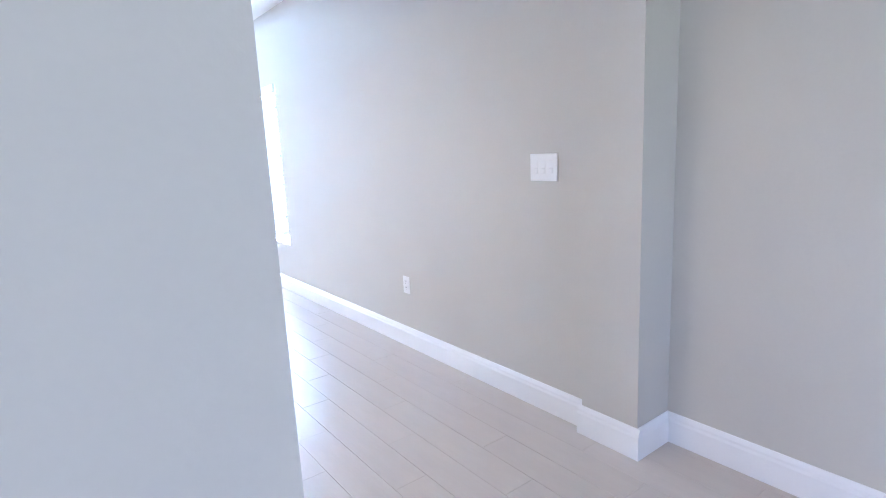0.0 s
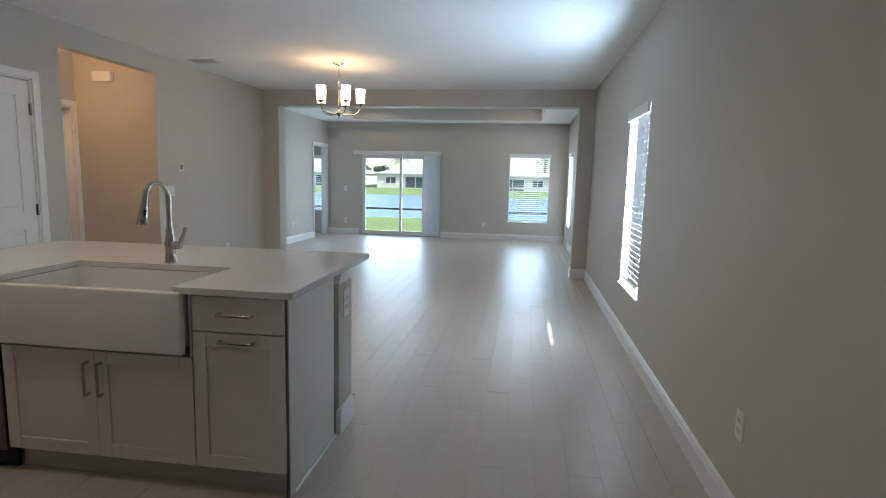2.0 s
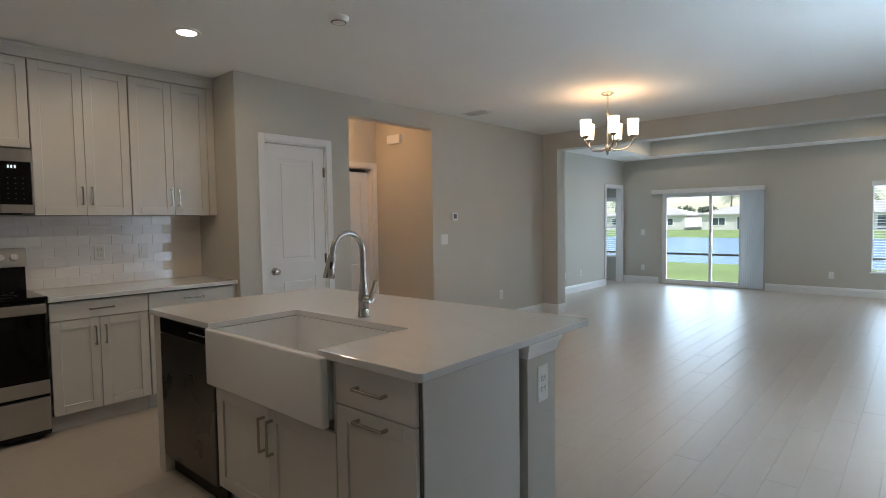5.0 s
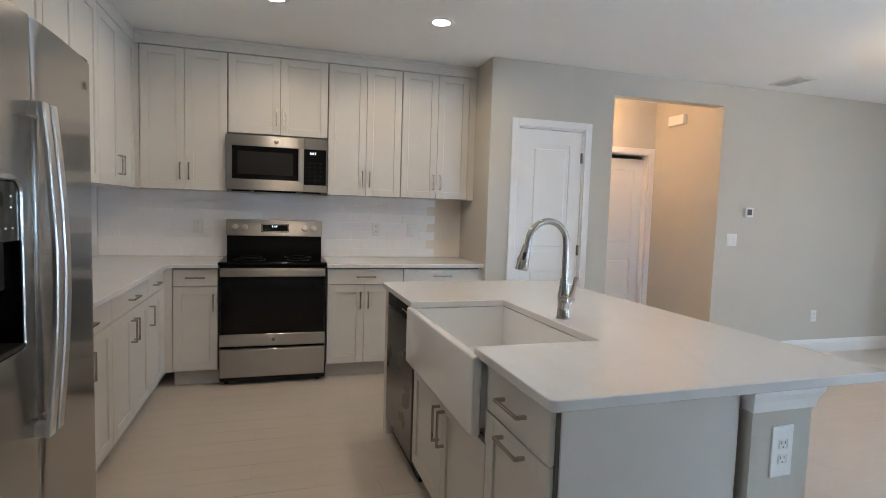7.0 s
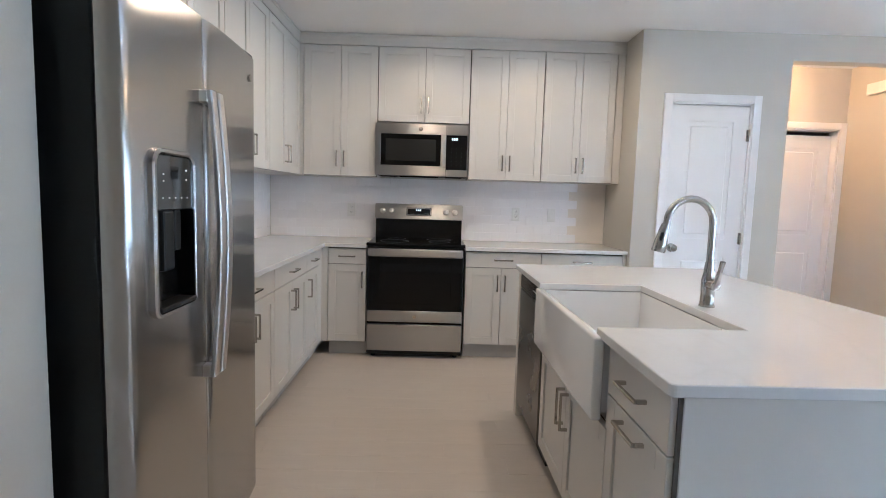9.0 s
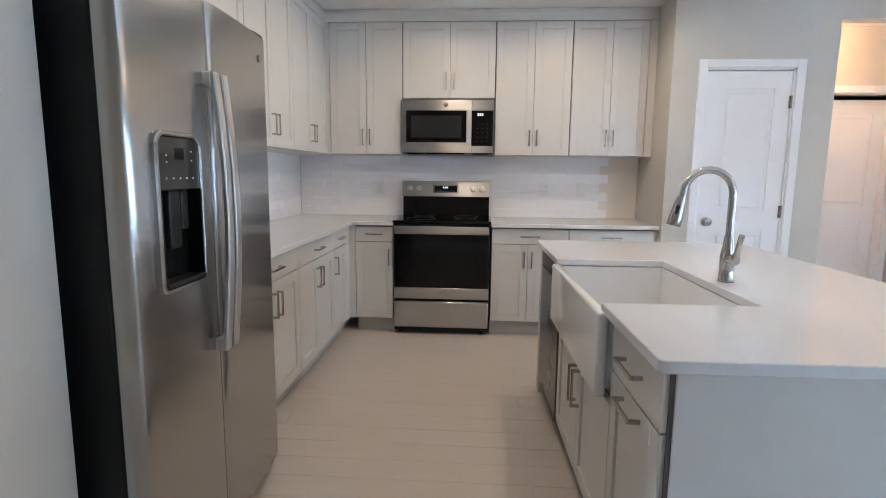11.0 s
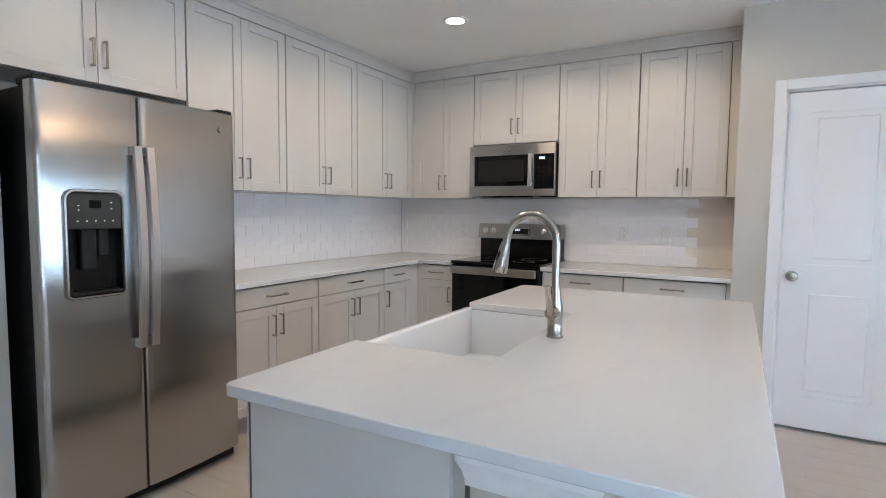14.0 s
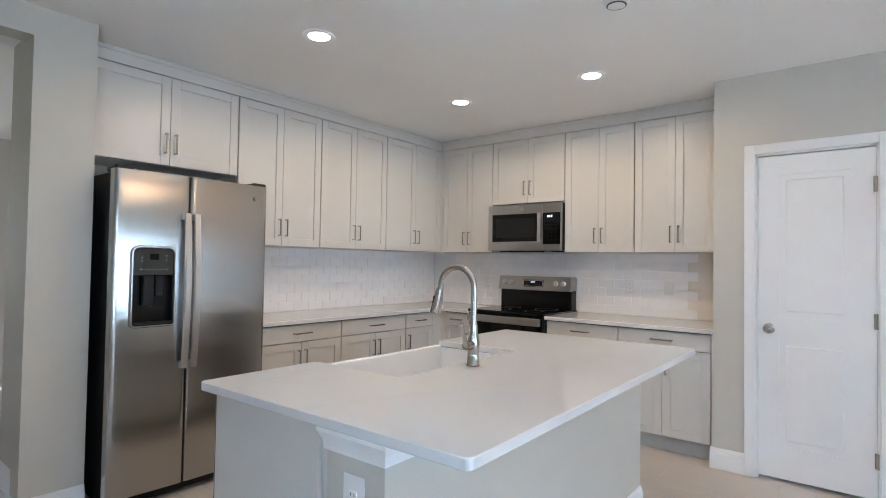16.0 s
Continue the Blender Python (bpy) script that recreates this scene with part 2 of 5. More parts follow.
def thing(name, label, category, m=None, group="", kind=""):
    ob = new(name)
    ob.empty_display_size = 0.05
    if m is not None:
        ob.matrix_world = m
    return tagged(ob, label, category, group, kind)


def B():
    return bmesh.new()


def mesh_thing(name, bm, mat, label, category="", kind="structure", smooth=False):
    ob = part(name, bm, mat, None, "", smooth)
    return tagged(ob, label, category, "", kind)


# ---- structure ----
CEIL = 2.58


def wall(name, label, axis, p0, p1, a0, a1, z0=0.0, z1=CEIL, holes=()):
    """A wall between p0 and p1 across, a0 and a1 along; holes (from, to, bottom, top) go through it."""
    bm = B()

    def put(u0, u1, w0, w1):
        if u1 - u0 < 1e-4 or w1 - w0 < 1e-4:
            return
        if axis == "x":
            box(bm, p0, p1, u0, u1, w0, w1)
        else:
            box(bm, u0, u1, p0, p1, w0, w1)
    at = a0
    for h0, h1, b, t in sorted(holes):
        put(at, h0, z0, z1)
        put(h0, h1, z0, b)
        put(h0, h1, t, z1)
        at = h1
    put(at, a1, z0, z1)
    return mesh_thing(name, bm, M_WALL, label, "wall")


XR, XP, XK, YF, YB, YW = 1.665, -3.10, -3.79, 0.80, 3.80, 12.87
XL = -3.76
WIN_R = (5.045, 5.805, 0.482, 1.948)
WIN_R2 = (11.55, 12.45, 0.44, 1.90)
WIN_F = (0.42, 1.29, 0.42, 1.90)
SLIDE = (-2.96, -1.13, 0.02, 1.85)
WIN_B = (-4.90, -3.92, 0.54, 1.80)
wall("wall_east", "greige painted wall with two narrow windows", "x", XR, XR + 0.12, 1.54, YW, holes=(WIN_R, WIN_R2))
wall("wall_east_nib", "greige painted nib beside the hall opening", "x", 1.62, 1.97, 1.26, 1.54)
wall("wall_hall_east", "greige painted hall wall", "x", 1.85, 1.97, -2.6, 1.26)
# Holes in these two unseen walls are added for the hall lamps.
wall("wall_hall_south", "unseen greige wall closing the hall, with a hole for a lamp", "y", -2.72, -2.6, -4.2, 1.97, holes=((0.3, 1.3, 0.9, 2.1),))
wall("wall_hall_west", "unseen greige wall closing the hall, with a hole for a lamp", "x", -4.2, -4.08, -2.6, 0.63, holes=((-1.4, -0.6, 0.9, 2.0),))
wall("wall_kitchen_south", "greige painted wall behind the refrigerator run", "y", 0.63, YF, -4.08, -0.018)
wall("wall_fridge_side", "greige painted partition beside the refrigerator", "x", -0.215, -0.018, YF, 1.39)
wall("wall_fridge_nib", "greige painted nib of the hall opening", "x", -0.018, 0.066, 1.25, 1.39)
wall("header_hall", "greige painted header over the hall opening", "y", 1.25, 1.39, 0.066, 1.62, 2.43, CEIL)
wall("wall_kitchen_west", "greige painted wall behind the range", "x", XK - 0.12, XK, YF, YB)
wall("wall_pantry_return", "greige painted return wall at the end of the cabinets", "y", YB, YB + 0.115, XK - 0.12, XP)
PDOOR = (4.045, 4.665, 0.0, 2.055)
HALLO = (4.94, 6.11, 0.0, 2.385)
wall("wall_pantry", "greige painted wall with the pantry door and hall opening", "x", XP - 0.115, XP, YB + 0.115, 8.47, holes=(PDOOR, HALLO))
wall("wall_pantry_back", "greige painted wall closing the pantry", "x", -4.3, -4.2, YB + 0.115, 4.83)
wall("wall_side_hall_south", "greige painted wall of the side hall", "y", 4.83, 4.94, -6.4, XP - 0.115)
wall("wall_side_hall_north", "greige painted wall of the side hall", "y", 6.11, 6.23, -4.05, XP - 0.115)
HDOOR = (5.235, 6.049, 0.0, 2.02)
wall("wall_side_hall_west", "greige painted wall with an open door", "x", -4.17, -4.05, 4.94, 6.23, holes=(HDOOR,))
wall("wall_side_room_north", "greige painted wall of the side room", "y", 6.60, 6.72, -6.4, -4.17)
wall("wall_side_room_west", "greige painted wall of the side room", "x", -6.52, -6.4, 4.83, 6.72)
wall("wall_side_room_stub", "greige painted wall of the side room", "x", -4.17, -4.05, 6.23, 6.72)
# the opening into the living room
wall("column_west", "greige painted end of the living room opening", "y", 8.47, 8.68, XL, -2.86)
wall("column_east", "greige painted end of the living room opening", "y", 8.47, 8.68, 1.466, XR)
wall("beam", "greige painted beam over the living room opening", "y", 8.47, 8.68, -2.86, 1.466, 2.35, CEIL)
LDOOR = (11.98, 12.74, 0.0, 2.0)
wall("wall_living_west", "greige painted wall with a door opening", "x", XL - 0.12, XL, 8.68, YW, holes=(LDOOR,))
wall("wall_north", "greige painted wall with a sliding door and windows", "y", YW, YW + 0.14, -7.0, XR + 0.12, holes=(WIN_B, SLIDE, WIN_F))
wall("wall_bedroom_west", "greige painted bedroom wall", "x", -7.12, -7.0, 8.68, YW + 0.14)
wall("wall_bedroom_south", "greige painted bedroom wall", "y", 8.56, 8.68, -7.0, XL - 0.12)

# ceilings
bm = B()
box(bm, -6.6, 2.1, -2.8, 8.68, CEIL, CEIL + 0.2)
mesh_thing("ceiling", bm, M_CEIL, "white textured ceiling of the kitchen and dining area", "ceiling")
TX0, TX1, TY0, TY1, TZ = -3.0, 1.06, 9.05, 12.32, 2.86
bm = B()
for b in ((XL - 3.4, TX0, 8.68, 13.01), (TX1, 2.1, 8.68, 13.01), (TX0, TX1, 8.68, TY0), (TX0, TX1, TY1, 13.01)):
    box(bm, b[0], b[1], b[2], b[3], CEIL - 0.012, CEIL + 0.2)
mesh_thing("ceiling_soffit", bm, M_CEIL, "white soffit round the tray ceiling", "ceiling")
bm = B()
box(bm, TX0 - 0.2, TX1 + 0.2, TY0 - 0.2, TY1 + 0.2, TZ, TZ + 0.1)
mesh_thing("ceiling_tray", bm, M_CEIL, "white raised tray of the living room ceiling", "ceiling")
bm = B()
for b in ((TX0 - 0.02, TX0 + 0.012, TY0, TY1), (TX1 - 0.012, TX1 + 0.02, TY0, TY1), (TX0, TX1, TY0 - 0.02, TY0 + 0.012), (TX0, TX1, TY1 - 0.012, TY1 + 0.02)):
    box(bm, b[0], b[1], b[2], b[3], CEIL - 0.010, TZ)
mesh_thing("tray_face", bm, M_WALL, "greige painted sides of the tray ceiling", "ceiling")

# subfloor under the planks
bm = B()
box(bm, -7.1, 2.0, -2.7, 13.0, -0.15, -0.003)
FLOOR = mesh_thing("floor", bm, M_GROUT, "light wood-look plank tile floor with thin grout joints", "floor")


def baseboard(x0, y0, x1, y1, nx, ny):
    """A moulded board along a wall from (x0, y0) to (x1, y1); (nx, ny) points into the room."""
    bm = B()
    prof = ((0, 0), (0.017, 0), (0.017, 0.098), (0.013, 0.108), (0.012, 0.118), (0.007, 0.130), (0.004, 0.135), (0, 0.135))
    ends = [[bm.verts.new((x + nx * d, y + ny * d, z)) for d, z in prof] for x, y in ((x0, y0), (x1, y1))]
    for i in range(len(prof)):
        j = (i + 1) % len(prof)
        bm.faces.new((ends[0][i], ends[0][j], ends[1][j], ends[1][i]))
    bm.faces.new(ends[0])
    bm.faces.new(ends[1][::-1])
    return mesh_thing("baseboard", bm, M_TRIM, "white moulded baseboard along the wall", "baseboard")


for run in ((XR, 1.54, XR, 8.47, -1, 0), (1.62, 1.243, 1.62, 1.557, -1, 0), (1.62, 1.26, 1.85, 1.26, 0, -1), (1.62, 1.54, XR, 1.54, 0, 1), (1.85, -2.6, 1.85, 1.26, -1, 0),
            (-0.215, 1.39, 0.083, 1.39, 0, 1), (0.066, 1.25, 0.066, 1.39, 1, 0), (-0.018, 1.25, 0.083, 1.25, 0, -1), (-0.018, 0.63, -0.018, 1.25, 1, 0), (-4.0, 0.63, -0.001, 0.63, 0, -1),
            (XP, YB - 0.017, XP, 3.985, 1, 0), (XP, 4.728, XP, 4.94, 1, 0), (XP, 6.11, XP, 8.47, 1, 0), (XP, 8.47, -2.843, 8.47, 0, -1), (-2.86, 8.47, -2.86, 8.68, 1, 0),
            (1.449, 8.47, XR, 8.47, 0, -1), (1.466, 8.47, 1.466, 8.68, -1, 0), (XR, 8.68, XR, YW, -1, 0), (XL, 8.68, XL, 11.92, 1, 0), (XL, 8.68, -2.86, 8.68, 0, 1),
            (XL, YW, -3.02, YW, 0, -1), (-1.09, YW, XR, YW, 0, -1), (XP - 0.115, 6.11, -4.05, 6.11, 0, -1), (XP - 0.115, 4.94, -4.05, 4.94, 0, 1)):
    baseboard(*run)


# ---- doors ----
def door_leaf(parent, w, h, mat=M_DOOR):
    """A two-panel moulded leaf, hinged at local x = 0, 35 mm thick in y."""
    bm = B()
    s, rails = 0.115, ((0.0, 0.20), (0.86, 1.00), (h - 0.12, h))
    box(bm, 0, s, 0, 0.035, 0, h)
    box(bm, w - s, w, 0, 0.035, 0, h)
    for z0, z1 in rails:
        box(bm, s, w - s, 0, 0.035, z0, z1)
    for (a, z0), (z1, b) in zip(rails, rails[1:]):
        box(bm, s, w - s, 0.009, 0.026, z0, z1)
        box(bm, s + 0.035, w - s - 0.035, 0.003, 0.032, z0 + 0.035, z1 - 0.035, 0.006)
    return part("door_leaf", bm, mat, parent)


def knob(parent, x, z, y=0.0, out=-1):
    bm = B()
    prof = ((0.0, 0.0), (0.033, 0.0), (0.033, 0.006), (0.013, 0.012), (0.011, 0.028), (0.024, 0.036), (0.029, 0.050), (0.024, 0.062), (0.0, 0.066))
    lathe(bm, prof, 20)
    bmesh.ops.transform(bm, matrix=Matrix.Translation((x, y, z)) @ Matrix.Rotation(radians(90 if out < 0 else -90), 4, "X"), verts=bm.verts)
    return part("knob", bm, M_NICKEL, parent, "round satin nickel knob", True)


def casing(parent, w, h, wide=0.06, y=0.0, back=True):
    """Trim round an opening w wide and h high, on the face at local y (towards -y), and the jamb lining."""
    for name, b in (("casing_side", (-wide, 0.0, 0, h + wide)), ("casing_side", (w, w + wide, 0, h + wide)), ("casing_head", (0.0, w, h, h + wide))):
        bm = B()
        box(bm, b[0], b[1], y - 0.018, y - 0.001, b[2], b[3], 0.002)
        part(name, bm, M_TRIM, parent)
    if back:
        bm = B()
        for b in ((-0.001, 0.013, 0, h), (w - 0.013, w + 0.001, 0, h), (0, w, h - 0.013, h + 0.001)):
            box(bm, b[0], b[1], y, y + 0.115, b[2], b[3])
        part("jamb", bm, M_TRIM, parent)


def hinge(parent, x, y, z):
    bm = B()
    cyl(bm, x, y, z - 0.045, z + 0.045, 0.007, seg=10)
    box(bm, x - 0.016, x + 0.016, y + 0.004, y + 0.007, z - 0.044, z + 0.044)
    part("hinge", bm, M_NICKEL, parent)


# pantry door: local x runs along world y, local -y looks into the kitchen
pd = thing("door_1", "closed white two-panel pantry door with white casing", "door", pose(XP, PDOOR[0], 0, 0, 0, 90), kind="structure")
casing(pd, PDOOR[1] - PDOOR[0], PDOOR[3])
bm_leaf = door_leaf(pd, PDOOR[1] - PDOOR[0] - 0.030, 2.015)
bm_leaf.location = (0.015, 0.012, 0.022)
knob(bm_leaf, 0.06, 0.925)
for z in (0.24, 1.03, 1.82):
    hinge(pd, PDOOR[1] - PDOOR[0] - 0.012, 0.004, z)

hd = thing("door_2", "white two-panel door standing ajar in the side hall", "door", pose(-4.05, HDOOR[0], 0, 0, 0, 90), kind="structure")
casing(hd, HDOOR[1] - HDOOR[0], HDOOR[3])
leaf = door_leaf(hd, 0.785, 1.948)
leaf.matrix_local = pose(0.014, 0.060, 0.02, 0, 0, 1.2)
for z in (0.24, 1.03, 1.8):
    hinge(hd, 0.012, 0.070, z)

ld = thing("door_3", "white door standing open into the bedroom", "door", pose(XL, LDOOR[0], 0, 0, 0, 90), kind="structure")
casing(ld, LDOOR[1] - LDOOR[0], LDOOR[3])
leaf = door_leaf(ld, 0.73, 1.97)
leaf.matrix_local = pose(0.055, 0.10, 0.02, 0, 0, 96)
knob(leaf, 0.67, 0.93)
for z in (0.24, 1.03, 1.75):
    hinge(ld, 0.018, 0.09, z)


# ---- windows ----
def window(name, label, m, w, h, depth=0.08, tilt=72.0, gap=0.02, gap2=0.02, lift=0.035, notch=False, inset=0.032):
    """A single-hung window with a slatted blind. Local x along the wall, local -y into the room, z from the sill."""
    ob = thing(name, label, "window", m, kind="structure")
    f = 0.012
    bm = B()
    for b in ((0, f, 0, h), (w - f, w, 0, h), (f, w - f, 0, f), (f, w - f, h - f, h)):
        box(bm, b[0], b[1], depth, depth + 0.035, b[2], b[3], 0.003)
    part("window_frame", bm, M_VINYL, ob)
    bm = B()
    box(bm, f, w - f, depth - 0.004, depth + 0.030, h * 0.5 - 0.018, h * 0.5 + 0.018, 0.003)
    part("meeting_rail", bm, M_VINYL, ob)
    for z0, z1 in ((f, h * 0.5 - 0.018), (h * 0.5 + 0.018, h - f)):
        bm = B()
        box(bm, f, w - f, depth + 0.014, depth + 0.019, z0, z1)
        pane = part("pane", bm, M_GLASS, ob)
        pane.visible_shadow = False
    bm = B()
    box(bm, -0.02, w + 0.02, -0.02, depth, -0.022, -0.002, 0.004)
    part("window_sill", bm, M_TRIM, ob)
    bm = B()
    box(bm, -0.015, w + 0.015, -0.022, -0.004, h - 0.07, h + 0.012, 0.003)
    part("valance", bm, M_VINYL, ob)
    n = int((h - 0.12 - lift) / 0.042)
    pitch = (h - 0.09 - lift - 0.030) / (n - 1)
    c, s = math.cos(radians(tilt)) * 0.025, math.sin(radians(tilt)) * 0.025
    mesh = None
    for i in range(n):
        z = h - 0.09 - i * pitch
        if mesh is None:
            bm = B()
            strips = [(gap, w - gap2, -1.0, 1.0)]
            if notch:
                strips += [(0.003, gap, -1.0, 0.05), (w - gap2, w - 0.003, -1.0, 0.05)]
            for xa, xb, lo, hi in strips:
                mid = (lo + hi) / 2
                vs = [bm.verts.new((x, c * k, s * k + (0.003 if k == mid else 0.0))) for x in (xa, xb) for k in (lo, mid, hi)]
                bm.faces.new((vs[0], vs[1], vs[4], vs[3]))
                bm.faces.new((vs[1], vs[2], vs[5], vs[4]))
            bmesh.ops.solidify(bm, geom=bm.faces, thickness=0.0025)
            first = part("slat", bm, M_SLAT, ob)
            mesh = first.data
        else:
            first = new("slat", mesh)
            first.parent = ob
        first.location = (0, inset, z)
    bm = B()
    box(bm, gap, w - gap2, inset - 0.017, inset + 0.018, lift, lift + 0.017, 0.003)
    part("bottom_rail", bm, M_VINYL, ob)
    for x in (w * 0.2, w * 0.8):
        bm = B()
        box(bm, x - 0.001, x + 0.001, inset - 0.002, inset, lift, h - 0.05)
        part("ladder_cord", bm, M_VINYL, ob)
    return ob


window("window_1", "narrow white window with closed white slatted blind", pose(XR, WIN_R[1], WIN_R[2], 0, 0, -90), WIN_R[1] - WIN_R[0], WIN_R[3] - WIN_R[2], tilt=-71, gap=0.022, gap2=0.062, lift=0.056, notch=True, inset=0.006)
window("window_2", "narrow white window with closed white slatted blind", pose(XR, WIN_R2[1], WIN_R2[2], 0, 0, -90), WIN_R2[1] - WIN_R2[0], WIN_R2[3] - WIN_R2[2], tilt=83, gap=0.008, gap2=0.008, lift=0.02)
window("window_3", "white window with open slatted blind facing the pond", pose(WIN_F[0], YW, WIN_F[2]), WIN_F[1] - WIN_F[0], WIN_F[3] - WIN_F[2], tilt=6)
window("window_4", "white bedroom window with open slatted blind", pose(WIN_B[0], YW, WIN_B[2]), WIN_B[1] - WIN_B[0], WIN_B[3] - WIN_B[2], tilt=6)

# sliding glass door
sd = thing("sliding_door", "white sliding glass door with vertical blinds drawn aside", "door", pose(SLIDE[0], YW, SLIDE[2]), kind="structure")
sw, sh = SLIDE[1] - SLIDE[0], SLIDE[3] - SLIDE[2]
bm = B()
for b in ((0, 0.035, 0, sh), (sw - 0.035, sw, 0, sh), (0.035, sw - 0.035, 0, 0.03), (0.035, sw - 0.035, sh - 0.035, sh)):
    box(bm, b[0], b[1], 0.03, 0.12, b[2], b[3], 0.003)
part("door_frame", bm, M_VINYL, sd)
for x0, x1, y in ((0.035, sw / 2 + 0.025, 0.045), (sw / 2 - 0.025, sw - 0.035, 0.085)):
    bm = B()
    for b in ((x0, x0 + 0.05, 0.03, sh - 0.035), (x1 - 0.05, x1, 0.03, sh - 0.035), (x0 + 0.05, x1 - 0.05, 0.03, 0.085), (x0 + 0.05, x1 - 0.05, sh - 0.085, sh - 0.035)):
        box(bm, b[0], b[1], y - 0.015, y + 0.015, b[2], b[3], 0.003)
    sash = part("sash", bm, M_VINYL, sd)
    bm = B()
    box(bm, x0 + 0.05, x1 - 0.05, y - 0.003, y + 0.003, 0.085, sh - 0.085)
    part("pane", bm, M_GLASS, sash).visible_shadow = False
bm = B()
box(bm, -0.18, sw + 0.03, -0.10, -0.004, sh - 0.005, sh + 0.075, 0.004)
part("valance", bm, M_VINYL, sd)
mesh = None
for i in range(13):
    if mesh is None:
        bm = B()
        vs = [bm.verts.new((x, y, z)) for z in (0.02, sh - 0.006) for x, y in ((-0.009, -0.044), (0.005, 0.0), (-0.009, 0.044))]
        bm.faces.new((vs[0], vs[1], vs[4], vs[3]))
        bm.faces.new((vs[1], vs[2], vs[5], vs[4]))
        bmesh.ops.solidify(bm, geom=bm.faces, thickness=0.0015)
        vane = part("vane", bm, M_VANE, sd)
        mesh = vane.data
    else:
        vane = new("vane", mesh)
        vane.parent = sd
    vane.matrix_local = pose(sw - 0.36 + i * 0.03, -0.052, 0, 0, 0, 42)


# ---- kitchen cabinets ----
def handle(parent, x, z, length, upright=True, y=0.0):
    """A square bar pull on the face at local y, towards -y."""
    bm = B()
    h = length / 2
    if upright:
        box(bm, x - 0.005, x + 0.005, y - 0.034, y - 0.025, z - h, z + h, 0.0015)
        for s in (-1, 1):
            box(bm, x - 0.005, x + 0.005, y - 0.026, y, z + s * (h - 0.005) - 0.005, z + s * (h - 0.005) + 0.005)
    else:
        box(bm, x - h, x + h, y - 0.034, y - 0.025, z - 0.005, z + 0.005, 0.0015)
        for s in (-1, 1):
            box(bm, x + s * (h - 0.005) - 0.005, x + s * (h - 0.005) + 0.005, y - 0.026, y, z - 0.005, z + 0.005)
    return part("handle", bm, M_NICKEL, parent, "satin nickel bar pull")


def shaker(name, parent, x0, x1, z0, z1, rail=0.057):
    """A shaker front: a recessed panel in stiles and rails, its face at local y = 0, 20 mm thick."""
    bm = B()
    box(bm, x0 + rail - 0.006, x1 - rail + 0.006, 0.009, 0.018, z0 + rail - 0.006, z1 - rail + 0.006)
    door = part(name, bm, M_CAB, parent)
    for what, b in (("stile", (x0, x0 + rail, z0, z1)), ("stile", (x1 - rail, x1, z0, z1)), ("rail", (x0 + rail, x1 - rail, z0, z0 + rail)), ("rail", (x0 + rail, x1 - rail, z1 - rail, z1))):
        bm = B()
        box(bm, b[0], b[1], 0, 0.020, b[2], b[3], 0.0015)
        part(what, bm, M_CAB, door)
    return door


def slab(name, parent, x0, x1, z0, z1):
    bm = B()
    box(bm, x0, x1, 0, 0.020, z0, z1, 0.002)
    return part(name, bm, M_CAB, parent)


def carcass(parent, w, z0, z1, depth, name="body"):
    bm = B()
    box(bm, 0.0005, w - 0.0005, 0.022, depth, z0, z1)
    body = part(name, bm, M_CAB, parent)
    # Dark sheet: the shade between the fronts is put into its colour.
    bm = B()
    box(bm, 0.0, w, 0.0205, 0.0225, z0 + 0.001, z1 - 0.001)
    part("shadow_gap", bm, M_GAP, body, "dark sheet painting the shade behind the fronts")
    return body


G = 0.0032


def upper_cabinet(m, w, z0, z1, depth, seam=None, end_label="", pull=0.13, door_end=None):
    ob = thing("wall_cabinet", end_label or "light grey painted shaker wall cabinet with two doors", "cabinet", m, "wall cabinets")
    carcass(ob, w, z0, z1, depth)
    e = w if door_end is None else door_end
    s = e / 2 if seam is None else seam
    for a, b, hx in ((G + 0.0012, s - G / 2, s - 0.030), (s + G / 2, e - G - 0.0012, s + 0.030)):
        d = shaker("door", ob, a, b, z0 + G, z1 - G)
        handle(d, hx, z0 + 0.075 + pull / 2, pull)
    if e < w - 0.01:
        slab("filler", ob, e + G, w, z0, z1)
    return ob


def base_cabinet(m, w, depth, doors=2, label="", seam=None, hinge_side="left", group="base cabinets", top=0.873):
    ob = thing("base_cabinet", label or "light grey painted shaker base cabinet with one drawer and two doors", "cabinet", m, group)
    carcass(ob, w, 0.115, top, depth)
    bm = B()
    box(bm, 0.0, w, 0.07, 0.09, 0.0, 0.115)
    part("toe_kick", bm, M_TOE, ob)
    d = slab("drawer_front", ob, G, w - G, 0.742, top - 0.012)
    handle(d, w / 2, 0.803, 0.15 if w > 0.4 else 0.13, False)
    if doors == 2:
        s = w / 2 if seam is None else seam
        for a, b, hx in ((G, s - G / 2, s - 0.030), (s + G / 2, w - G, s + 0.030)):
            door = shaker("door", ob, a, b, 0.120, 0.737)
            handle(door, hx, 0.62, 0.13)
    else:
        door = shaker("door", ob, G, w - G, 0.120, 0.737)
        handle(door, w - 0.03 if hinge_side == "left" else 0.03, 0.62, 0.13)
    return ob


UZ0, UZ1 = 1.435, 2.484
XU, YU = -3.455, 1.15
# along the range wall: local x runs along world y
for y0, y1, z0, seam in ((1.18, 1.786, UZ0, 0.305), (1.786, 2.539, 1.885, 0.385), (2.539, 3.145, UZ0, 0.310), (3.145, 3.737, UZ0, 0.311)):
    upper_cabinet(pose(XU, y0, 0, 0, 0, 90), y1 - y0, z0, UZ1, XU - XK - 0.002, seam)
bm = B()
box(bm, XU - 0.335, XU - 0.004, 3.738, YB - 0.002, UZ0, UZ1)
